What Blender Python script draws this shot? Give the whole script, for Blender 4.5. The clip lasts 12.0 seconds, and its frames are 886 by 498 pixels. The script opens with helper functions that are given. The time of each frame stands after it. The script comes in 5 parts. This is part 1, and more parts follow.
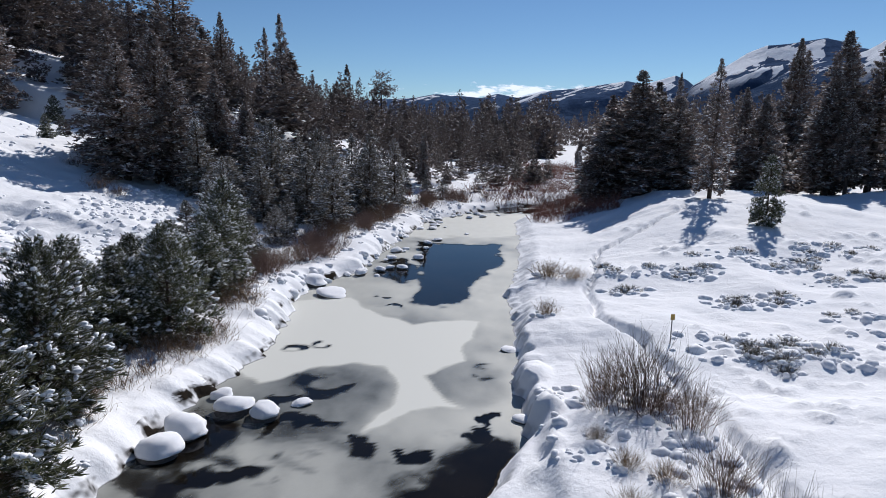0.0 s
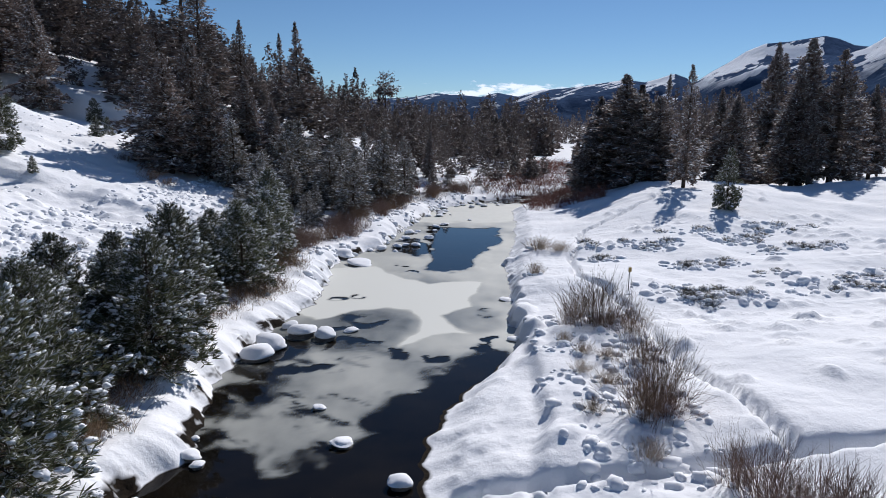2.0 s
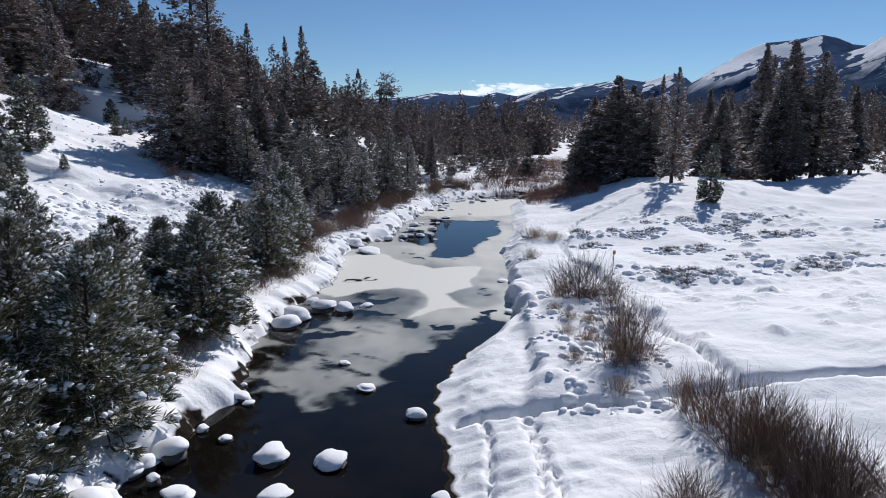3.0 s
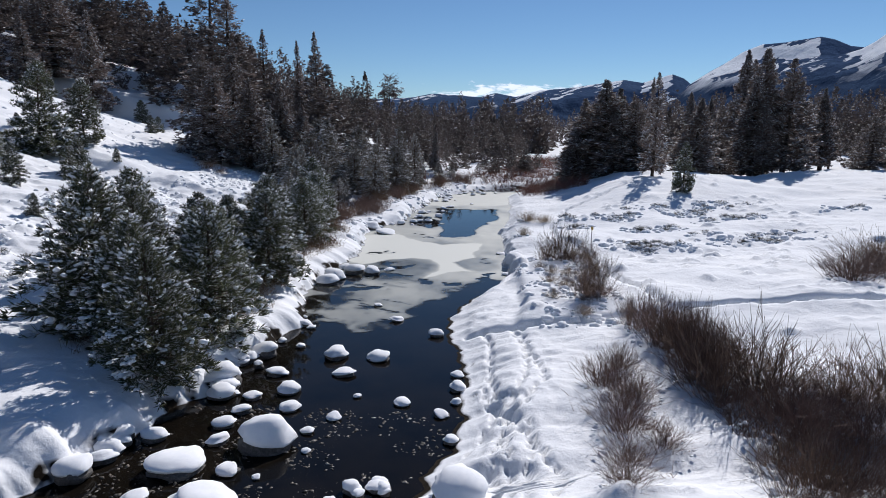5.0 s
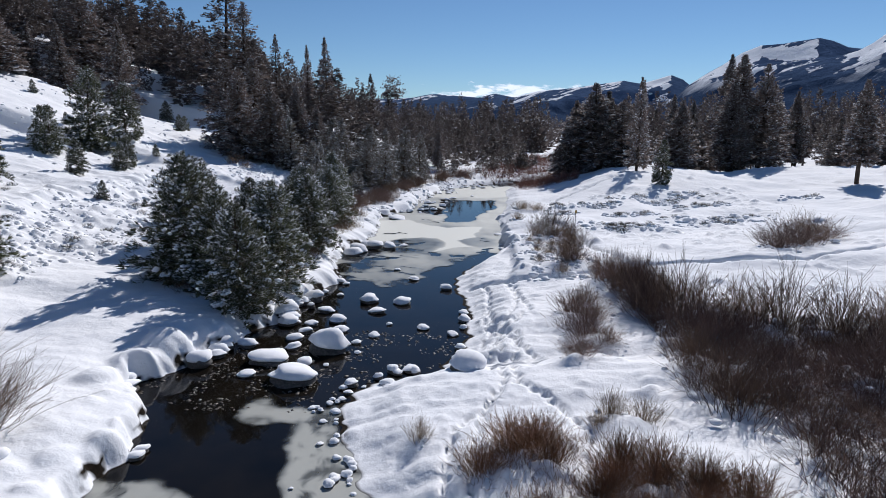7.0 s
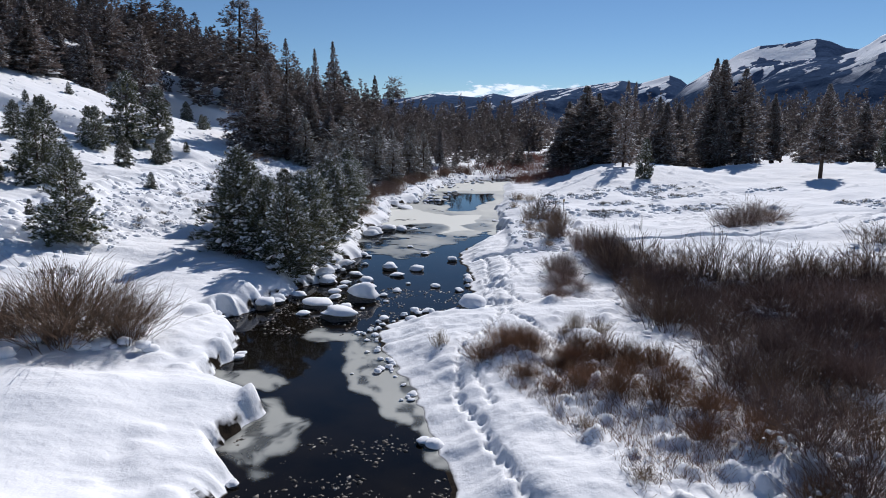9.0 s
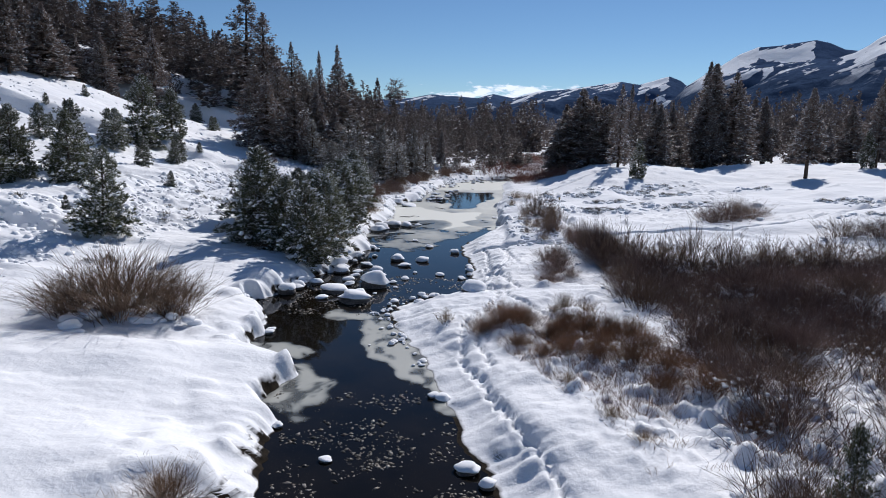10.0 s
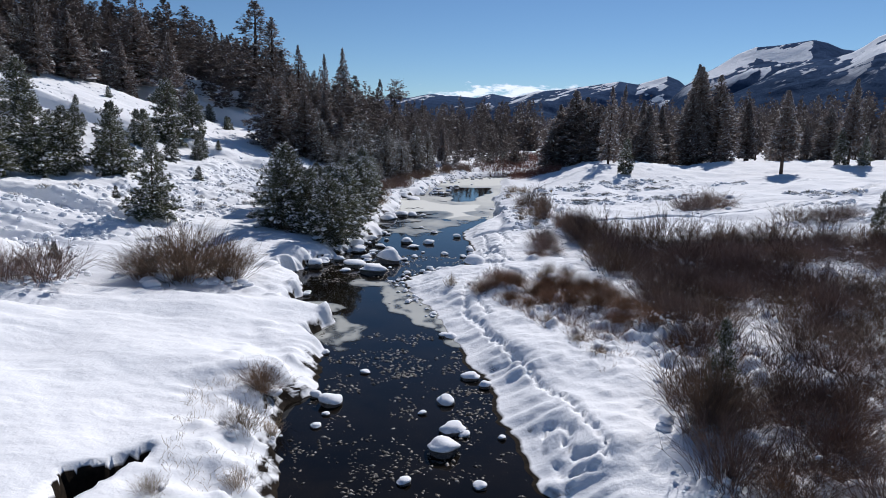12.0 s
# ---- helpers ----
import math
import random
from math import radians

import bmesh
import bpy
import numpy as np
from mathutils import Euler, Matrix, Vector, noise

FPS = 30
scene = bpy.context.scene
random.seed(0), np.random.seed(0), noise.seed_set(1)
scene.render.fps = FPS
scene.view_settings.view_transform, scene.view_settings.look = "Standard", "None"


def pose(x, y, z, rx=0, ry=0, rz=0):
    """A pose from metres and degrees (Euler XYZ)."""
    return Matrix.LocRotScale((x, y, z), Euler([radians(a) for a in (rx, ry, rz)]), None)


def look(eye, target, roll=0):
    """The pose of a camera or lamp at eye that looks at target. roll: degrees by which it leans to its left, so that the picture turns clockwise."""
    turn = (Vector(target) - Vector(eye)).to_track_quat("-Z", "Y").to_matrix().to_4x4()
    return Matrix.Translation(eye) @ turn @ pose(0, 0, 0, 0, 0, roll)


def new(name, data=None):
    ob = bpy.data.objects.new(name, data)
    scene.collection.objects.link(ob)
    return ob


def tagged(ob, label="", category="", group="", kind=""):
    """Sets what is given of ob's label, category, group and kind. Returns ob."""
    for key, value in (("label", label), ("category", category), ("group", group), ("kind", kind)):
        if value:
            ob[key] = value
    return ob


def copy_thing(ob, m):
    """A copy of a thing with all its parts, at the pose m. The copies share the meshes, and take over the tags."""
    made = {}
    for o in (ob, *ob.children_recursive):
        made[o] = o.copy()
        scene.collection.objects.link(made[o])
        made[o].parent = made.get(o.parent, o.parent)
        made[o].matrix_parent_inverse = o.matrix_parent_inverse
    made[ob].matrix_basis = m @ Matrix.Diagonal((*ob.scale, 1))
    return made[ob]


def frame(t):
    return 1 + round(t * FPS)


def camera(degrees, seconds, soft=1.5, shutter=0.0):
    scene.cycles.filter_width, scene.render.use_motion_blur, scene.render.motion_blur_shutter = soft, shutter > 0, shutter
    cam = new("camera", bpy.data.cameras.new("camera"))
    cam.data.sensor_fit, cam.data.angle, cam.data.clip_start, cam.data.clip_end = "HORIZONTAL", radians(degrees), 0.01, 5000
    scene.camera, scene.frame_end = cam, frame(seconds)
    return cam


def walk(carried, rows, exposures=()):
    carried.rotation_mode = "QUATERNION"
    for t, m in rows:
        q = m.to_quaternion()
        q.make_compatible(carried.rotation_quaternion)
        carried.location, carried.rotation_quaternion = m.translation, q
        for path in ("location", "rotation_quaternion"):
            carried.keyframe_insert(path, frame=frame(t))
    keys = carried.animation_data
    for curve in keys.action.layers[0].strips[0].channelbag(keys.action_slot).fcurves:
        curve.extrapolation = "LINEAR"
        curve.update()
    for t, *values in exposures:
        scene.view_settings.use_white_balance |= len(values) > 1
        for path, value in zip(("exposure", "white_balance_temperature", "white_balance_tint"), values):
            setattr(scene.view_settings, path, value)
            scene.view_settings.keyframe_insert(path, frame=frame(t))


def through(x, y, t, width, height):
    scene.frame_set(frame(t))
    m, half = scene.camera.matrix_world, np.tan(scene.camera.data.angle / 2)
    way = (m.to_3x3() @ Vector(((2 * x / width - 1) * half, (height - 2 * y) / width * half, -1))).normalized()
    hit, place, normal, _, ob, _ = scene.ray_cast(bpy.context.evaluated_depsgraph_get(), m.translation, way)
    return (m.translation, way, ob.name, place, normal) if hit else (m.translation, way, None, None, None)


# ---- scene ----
cam = camera(68.0, 12.0, 0.9)
PATH = [
    (0, (-1.071, 0.385, 7.741), (-1.131, 2.349, 7.373), 0.7),
    (0.5, (-1.122, -1.234, 7.738), (-1.183, 0.73, 7.368), 0.7),
    (1, (-1.174, -2.857, 7.734), (-1.235, -0.892, 7.364), 0.6),
    (1.5, (-1.245, -4.48, 7.73), (-1.306, -2.516, 7.36), 0.5),
    (2, (-1.321, -6.123, 7.714), (-1.382, -4.159, 7.343), 0.5),
    (2.5, (-1.392, -7.777, 7.692), (-1.452, -5.813, 7.32), 0.5),
    (3, (-1.441, -9.429, 7.668), (-1.5, -7.464, 7.296), 0.4),
    (3.2, (-1.464, -10.088, 7.662), (-1.521, -8.123, 7.289), 0.5),
    (4.8, (-1.711, -15.347, 7.527), (-1.768, -13.382, 7.16), 0.5),
    (5, (-1.737, -15.991, 7.521), (-1.793, -14.027, 7.151), 0.5),
    (5.5, (-1.794, -17.585, 7.485), (-1.85, -15.62, 7.116), 0.5),
    (6, (-1.85, -19.198, 7.448), (-1.905, -17.233, 7.079), 0.5),
    (6.5, (-1.91, -20.814, 7.411), (-1.964, -18.849, 7.042), 0.5),
    (7, (-1.972, -22.413, 7.386), (-2.025, -20.448, 7.017), 0.6),
    (8.8, (-2.224, -28.045, 7.349), (-2.27, -26.081, 6.974), 0.5),
    (9, (-2.252, -28.656, 7.351), (-2.3, -26.691, 6.981), 0.7),
    (9.5, (-2.32, -30.152, 7.399), (-2.369, -28.187, 7.03), 0.7),
    (10, (-2.386, -31.617, 7.457), (-2.433, -29.652, 7.089), 0.8),
    (10.5, (-2.433, -33.037, 7.478), (-2.478, -31.072, 7.111), 0.8),
    (11, (-2.473, -34.407, 7.463), (-2.518, -32.441, 7.094), 0.8),
    (11.5, (-2.516, -35.687, 7.436), (-2.561, -33.721, 7.067), 0.8),
    (12, (-2.567, -36.903, 7.423), (-2.61, -34.938, 7.054), 0.8),
]
walk(cam, [(t, look(eye, target, roll)) for t, eye, target, roll in PATH],
     [(0, 0.28, 5970, 13), (12, 0.28, 5970, 13)])

# ---- shape of the land, water level at z = 0 ----
def hash2(i, j, s):
    n = (i.astype(np.int64) * 374761393 + j.astype(np.int64) * 668265263 + s * 974634777) & 0x7FFFFFFF
    n = ((n ^ (n >> 13)) * 1274126177) & 0x7FFFFFFF
    n = ((n ^ (n >> 16)) * 69069 + 12345) & 0x7FFFFFFF
    return n / 0x7FFFFFFF


def vnoise(x, y, s=0):
    """Smooth value noise, about -1 to 1."""
    x, y = np.asarray(x, float), np.asarray(y, float)
    i, j = np.floor(x), np.floor(y)
    u, v = x - i, y - j
    u, v = u * u * u * (u * (u * 6 - 15) + 10), v * v * v * (v * (v * 6 - 15) + 10)
    a, b, c, d = hash2(i, j, s), hash2(i + 1, j, s), hash2(i, j + 1, s), hash2(i + 1, j + 1, s)
    return 2 * (a + (b - a) * u + (c - a) * v + (a - b - c + d) * u * v) - 1


def fbm(x, y, s=0, octaves=4, gain=0.5):
    t, w, f = 0, 1, 1
    for k in range(octaves):
        t = t + w * vnoise(x * f + 17.3 * k, y * f - 9.1 * k, s + k)
        w, f = w * gain, f * 2.03
    return t


def smooth(a, b, x):
    t = np.clip((x - a) / (b - a), 0, 1)
    return t * t * (3 - 2 * t)


# the creek's two edges: (how far along the valley, where the edge lies)
LEFT_EDGE = [(-70, -3.5), (-45, -5.2), (-24.9, -6.1), (-23.9, -6.5), (-22, -6.8), (-20.5, -7.2), (-19.5, -6.6), (-18.2, -6.6), (-16.2, -6.8), (-15.3, -7.5), (-15.0, -8.0), (-14.4, -7.6), (-13.4, -7.4), (-12.7, -7.3), (-12.2, -8.2), (-11.4, -9.2),
             (-9.9, -9.6), (-8.8, -9.6), (-7.2, -9.8), (-6.3, -10.4), (-5.6, -11.3), (-4.9, -11.3), (-4, -10.6), (-3.0, -10.0), (-1.8, -9.6), (0.3, -9.5), (1.3, -8.5), (3.3, -8.7), (6.3, -8.1), (8.3, -7.7), (10, -8.2), (13, -8.9), (16, -8.9),
             (19.2, -8.2), (23.3, -7.7), (28, -8.5), (31.3, -8.4), (35, -6.5), (43.6, -5.6), (54.6, -3.9), (59.4, -0.6), (63, 2.2), (66, 5.6),
             (74, 10.8), (100, 16.4), (140, 22), (200, 32), (400, 68)]
RIGHT_EDGE = [(-70, 1.5), (-45, 0.2), (-24.6, -0.7), (-21.6, -1.2), (-18.7, -1.65), (-14.6, -2.65), (-10, -4.0), (-6.1, -5.2), (-4.6, -4.9), (-3.6, -2.6),
              (-2, -2.1), (0, -1.55), (4.6, -1.85), (7.8, -2.3), (10, -1.9), (12.4, -1.1), (15.4, 0.7), (19.5, 0.45), (21.4, 0.9), (24.5, 0.85),
              (29.5, 0.95), (37, 1.9), (46.8, 2.8), (53.8, 3.0), (58, 4.3), (63.5, 7.5), (74, 12.5), (100, 18), (140, 23.7), (200, 33.8), (400, 70)]


def edge(points, y, s):
    ys, xs = np.array([p[0] for p in points], float), np.array([p[1] for p in points], float)
    x = sum(np.interp(y + o, ys, xs) for o in (-0.16, -0.08, 0, 0.08, 0.16)) / 5
    return x + 0.18 * vnoise(y * 0.75, 0.0 * y + s, s) + 0.14 * vnoise(y * 2.3, 0.0 * y + s, s + 1) + 0.07 * vnoise(y * 5.1, 0.0 * y + s, s + 2)


def edge_dist(x, y):
    """How far a place lies outside the left and the right edge (negative: inside)."""
    l0, r0 = edge(LEFT_EDGE, y, 3), edge(RIGHT_EDGE, y, 7)
    sl = (np.interp(y + 0.8, [p[0] for p in LEFT_EDGE], [p[1] for p in LEFT_EDGE]) - np.interp(y - 0.8, [p[0] for p in LEFT_EDGE], [p[1] for p in LEFT_EDGE])) / 1.6
    sr = (np.interp(y + 0.8, [p[0] for p in RIGHT_EDGE], [p[1] for p in RIGHT_EDGE]) - np.interp(y - 0.8, [p[0] for p in RIGHT_EDGE], [p[1] for p in RIGHT_EDGE])) / 1.6
    return (l0 - x) / np.sqrt(1 + sl * sl), (x - r0) / np.sqrt(1 + sr * sr)


def knoll(dr, y):
    """The low rise on which the trees to the right of the creek stand."""
    return 1.9 * smooth(28, 47, y) * smooth(3, 12, dr) * (1 - 0.6 * smooth(15, 26, dr)) * (0.25 + 0.75 * smooth(66, 50, y))


def land(x, y):
    """Smooth height of the snow before hummocks and tracks."""
    x, y = np.asarray(x, float), np.asarray(y, float)
    dl, dr = edge_dist(x, y)
    bank = 0.55 + 0.2 * vnoise(x * 0.35, y * 0.35, 11)
    low = np.exp(-((y + 6.5) / 3.5) ** 2) * np.exp(-np.clip(dr, 0, 9) / 3) + 0.8 * np.exp(-((y - 6) / 6.0) ** 2) * np.exp(-np.clip(dr, 0, 9) / 3)
    shift = np.clip(y - 70, 0, 900) * 0.34 - np.clip(-5 - y, 0, 60) * 0.1
    hill = np.interp(dl - shift, [-60, 0, 4, 9, 12, 15.5, 18, 20, 23, 27, 31, 45, 90, 200, 600, 3000], [0, 0, 0.1, 0.4, 0.85, 1.75, 2.6, 2.85, 3.9, 5.2, 6.2, 10.9, 24, 48, 110, 130])
    hill = np.minimum(hill, 2.85) + np.maximum(hill - 2.85, 0) * (1 - 0.5 * smooth(38, 10, y))
    gentle = 1.3 * smooth(-15.5, -18, y) + 0.7 * smooth(-4.5, -3, y)
    hl = bank * (1 - (1 - np.clip((dl + 0.03) / (0.33 + gentle), 0, 1)) ** 2.2) + 0.3 * (1 - np.exp(-np.clip(dl, 0, 99) / 2.5)) + hill
    rise = np.interp(dr, [0, 4, 8, 16, 32, 60, 200, 3000], [0, 0.12, 0.3, 0.6, 1.9, 2.6, 3.2, 3.5]) + knoll(dr, y)
    soft = 1.3 * smooth(14, 9, y) + 0.9 * smooth(22, 30, y)
    hr = bank * (1 - 0.45 * smooth(28, 42, y)) * (1 - 0.75 * np.clip(low, 0, 1)) * smooth(-0.04, 0.42 + soft, dr) + 0.28 * (1 - np.exp(-np.clip(dr, 0, 99) / 2.5)) + rise
    hr = hr + 0.3 * smooth(0.55, 1.0, x - 0.05 * (y - 10) + 0.25 * vnoise(y * 0.7, x * 0.2, 19)) * smooth(5.5, 7.5, y) * smooth(18, 15, y)
    bed = -0.5 * smooth(0.0, 0.9, -np.maximum(dl, dr))
    return np.where(dl > -0.06, hl, np.where(dr > -0.06, hr, bed))
# ---- clear winter sky and a low sun ahead, to the right of the valley ----
SUN_TURN, SUN_HEIGHT = 24.0, 37.5
world = bpy.data.worlds.new("winter_sky")
scene.world = world
world.use_nodes = True
wn, wl = world.node_tree.nodes, world.node_tree.links
wn.clear()
sky = wn.new("ShaderNodeTexSky")
sky.sky_type, sky.sun_disc = "NISHITA", False
sky.sun_elevation, sky.sun_rotation = radians(SUN_HEIGHT), radians(SUN_TURN)
sky.altitude, sky.air_density, sky.dust_density, sky.ozone_density = 2000, 1.0, 0.05, 2.6
bg = wn.new("ShaderNodeBackground")
bg.inputs["Strength"].default_value = 0.048
wo = wn.new("ShaderNodeOutputWorld")
# low fair-weather clouds all round, close over the horizon
tc = wn.new("ShaderNodeTexCoord")
sep = wn.new("ShaderNodeSeparateXYZ")
wl.new(tc.outputs["Generated"], sep.inputs[0])
mp = wn.new("ShaderNodeMapping")
mp.inputs["Scale"].default_value = (24, 24, 80)
wl.new(tc.outputs["Generated"], mp.inputs[0])
cn = wn.new("ShaderNodeTexNoise")
cn.inputs["Scale"].default_value, cn.inputs["Detail"].default_value, cn.inputs["Roughness"].default_value = 1.0, 6, 0.6
wl.new(mp.outputs[0], cn.inputs["Vector"])
band = wn.new("ShaderNodeMapRange")
band.interpolation_type = "SMOOTHSTEP"
for k, v in zip(("From Min", "From Max", "To Min", "To Max"), (0.050, 0.082, 0.19, -0.20)):
    band.inputs[k].default_value = v
wl.new(sep.outputs["Z"], band.inputs["Value"])
add = wn.new("ShaderNodeMath")
add.operation = "ADD"
wl.new(cn.outputs["Fac"], add.inputs[0])
wl.new(band.outputs[0], add.inputs[1])
cl = wn.new("ShaderNodeMapRange")
cl.interpolation_type = "SMOOTHSTEP"
for k, v in zip(("From Min", "From Max", "To Min", "To Max"), (0.64, 0.76, 0.0, 0.9)):
    cl.inputs[k].default_value = v
# they gather over the valley's head
off = wn.new("ShaderNodeMath")
off.operation = "SUBTRACT"
wl.new(sep.outputs["X"], off.inputs[0])
off.inputs[1].default_value = 0.08
size = wn.new("ShaderNodeMath")
size.operation = "ABSOLUTE"
wl.new(off.outputs[0], size.inputs[0])
head = wn.new("ShaderNodeMapRange")
head.interpolation_type = "SMOOTHSTEP"
for k, v in zip(("From Min", "From Max", "To Min", "To Max"), (0.08, 0.17, 0.02, -0.16)):
    head.inputs[k].default_value = v
wl.new(size.outputs[0], head.inputs["Value"])
both = wn.new("ShaderNodeMath")
both.operation = "ADD"
wl.new(add.outputs[0], both.inputs[0])
wl.new(head.outputs[0], both.inputs[1])
wl.new(both.outputs[0], cl.inputs["Value"])
mix = wn.new("ShaderNodeMix")
mix.data_type = "RGBA"
wl.new(cl.outputs[0], mix.inputs["Factor"])
deep = wn.new("ShaderNodeMix")
deep.data_type, deep.blend_type = "RGBA", "MULTIPLY"
deep.inputs["Factor"].default_value = 1.0
wl.new(sky.outputs[0], deep.inputs["A"])
deep.inputs["B"].default_value = (0.93, 1.08, 1.15, 1)
wl.new(deep.outputs["Result"], mix.inputs["A"])
mix.inputs["B"].default_value = (17.0, 17.5, 18.5, 1)
wl.new(mix.outputs["Result"], bg.inputs["Color"])
wl.new(bg.outputs[0], wo.inputs["Surface"])

sun_data = bpy.data.lights.new("sun", "SUN")
sun_data.energy, sun_data.angle, sun_data.color = 3.7, radians(0.53), (1.0, 0.94, 0.85)
sun = new("sun", sun_data)
a, e = radians(SUN_TURN), radians(SUN_HEIGHT)
sun.matrix_world = look((40 * math.sin(a), 40 * math.cos(a), 40 * math.tan(e)), (0, 0, 0))


# ---- materials ----
def material(name, rough=0.7, metal=0.0, spec=0.5):
    m = bpy.data.materials.new(name)
    m.use_nodes = True
    n, l = m.node_tree.nodes, m.node_tree.links
    b = n["Principled BSDF"]
    b.inputs["Roughness"].default_value, b.inputs["Metallic"].default_value, b.inputs["Specular IOR Level"].default_value = rough, metal, spec
    return m, n, l, b


def ramp(n, l, source, stops):
    r = n.new("ShaderNodeValToRGB")
    while len(r.color_ramp.elements) < len(stops):
        r.color_ramp.elements.new(0.5)
    for e, (p, c) in zip(r.color_ramp.elements, stops):
        e.position, e.color = p, (*c, 1)
    l.new(source, r.inputs[0])
    return r.outputs[0]


def noise_tex(n, l, scale, detail=4, rough=0.55, stretch=None, coord="Object"):
    tc = n.new("ShaderNodeTexCoord")
    src = tc.outputs[coord]
    if stretch:
        mp = n.new("ShaderNodeMapping")
        mp.inputs["Scale"].default_value = stretch
        l.new(src, mp.inputs[0])
        src = mp.outputs[0]
    t = n.new("ShaderNodeTexNoise")
    t.inputs["Scale"].default_value, t.inputs["Detail"].default_value, t.inputs["Roughness"].default_value = scale, detail, rough
    l.new(src, t.inputs["Vector"])
    return t.outputs["Fac"]


def blend(n, l, fac, a, b):
    m = n.new("ShaderNodeMix")
    m.data_type = "RGBA"
    for socket, v in ((m.inputs["Factor"], fac), (m.inputs["A"], a), (m.inputs["B"], b)):
        if isinstance(v, tuple):
            socket.default_value = (*v, 1)
        elif isinstance(v, float):
            socket.default_value = v
        else:
            l.new(v, socket)
    return m.outputs["Result"]


def bump(n, l, b, height, strength, dist, under=None):
    bp = n.new("ShaderNodeBump")
    bp.inputs["Strength"].default_value, bp.inputs["Distance"].default_value = strength, dist
    l.new(height, bp.inputs["Height"])
    if under:
        l.new(under, bp.inputs["Normal"])
    l.new(bp.outputs[0], b.inputs["Normal"])
    return bp.outputs[0]


def remap(n, l, v, a, b, c=0.0, d=1.0):
    r = n.new("ShaderNodeMapRange")
    for k, x in zip(("From Min", "From Max", "To Min", "To Max"), (a, b, c, d)):
        r.inputs[k].default_value = x
    l.new(v, r.inputs["Value"])
    return r.outputs[0]


def island(n):
    return n.new("ShaderNodeNewGeometry").outputs["Random Per Island"]


def calc(n, l, op, a, b):
    m = n.new("ShaderNodeMath")
    m.operation = op
    for s, v in zip(m.inputs, (a, b)):
        if isinstance(v, (int, float)):
            s.default_value = v
        else:
            l.new(v, s)
    return m.outputs[0]


def snow_ground():
    """Settled snow; steep bank faces, where none holds, show earth and turf, darkened with the shade of undercut banks.
    """
    m, n, l, b = material("settled_snow", 0.9, 0, 0.06)
    big = noise_tex(n, l, 0.35, 4)
    white = ramp(n, l, big, [(0.3, (0.80, 0.81, 0.83)), (0.7, (0.87, 0.87, 0.88))])
    # near-black earth: the shade of the undercut bank is put into its colour
    shaded_soil = ramp(n, l, noise_tex(n, l, 6, 5), [(0.3, (0.007, 0.006, 0.005)), (0.7, (0.026, 0.019, 0.013))])
    g = n.new("ShaderNodeNewGeometry")
    s = n.new("ShaderNodeSeparateXYZ")
    l.new(g.outputs["True Normal"], s.inputs[0])
    steep = calc(n, l, "ADD", s.outputs["Z"], calc(n, l, "MULTIPLY", calc(n, l, "SUBTRACT", noise_tex(n, l, 2.5, 3), 0.5), 0.35))
    p = n.new("ShaderNodeSeparateXYZ")
    l.new(g.outputs["Position"], p.inputs[0])
    top = calc(n, l, "SUBTRACT", p.outputs["Z"], calc(n, l, "MULTIPLY", calc(n, l, "SUBTRACT", noise_tex(n, l, 0.6, 3, 0.6), 0.46), 1.7))
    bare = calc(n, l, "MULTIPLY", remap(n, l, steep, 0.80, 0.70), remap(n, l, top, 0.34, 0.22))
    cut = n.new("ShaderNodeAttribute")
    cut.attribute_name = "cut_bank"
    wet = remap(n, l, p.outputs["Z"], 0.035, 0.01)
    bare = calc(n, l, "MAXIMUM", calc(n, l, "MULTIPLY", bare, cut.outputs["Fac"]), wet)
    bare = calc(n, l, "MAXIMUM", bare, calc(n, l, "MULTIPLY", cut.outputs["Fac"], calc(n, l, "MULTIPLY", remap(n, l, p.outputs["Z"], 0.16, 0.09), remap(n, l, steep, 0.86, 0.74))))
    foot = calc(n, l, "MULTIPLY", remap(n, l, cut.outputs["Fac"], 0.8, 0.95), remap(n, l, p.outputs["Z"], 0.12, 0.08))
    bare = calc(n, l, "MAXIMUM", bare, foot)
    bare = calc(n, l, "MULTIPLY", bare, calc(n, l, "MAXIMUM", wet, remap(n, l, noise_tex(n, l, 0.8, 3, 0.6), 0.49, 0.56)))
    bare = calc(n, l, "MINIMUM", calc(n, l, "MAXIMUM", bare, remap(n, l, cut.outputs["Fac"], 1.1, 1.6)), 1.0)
    l.new(blend(n, l, bare, white, shaded_soil), b.inputs["Base Color"])
    fine = noise_tex(n, l, 14, 5, 0.7)
    mid = noise_tex(n, l, 4.5, 4, 0.55)
    under = bump(n, l, b, mid, 0.38, 0.08)
    bump(n, l, b, fine, 0.32, 0.028, under)
    return m


def snow_lump():
    m, n, l, b = material("soft_snow", 0.9, 0, 0.06)
    l.new(ramp(n, l, noise_tex(n, l, 3, 3), [(0.3, (0.80, 0.81, 0.84)), (0.7, (0.88, 0.88, 0.89))]), b.inputs["Base Color"])
    bump(n, l, b, noise_tex(n, l, 22, 4, 0.6), 0.3, 0.02)
    return m


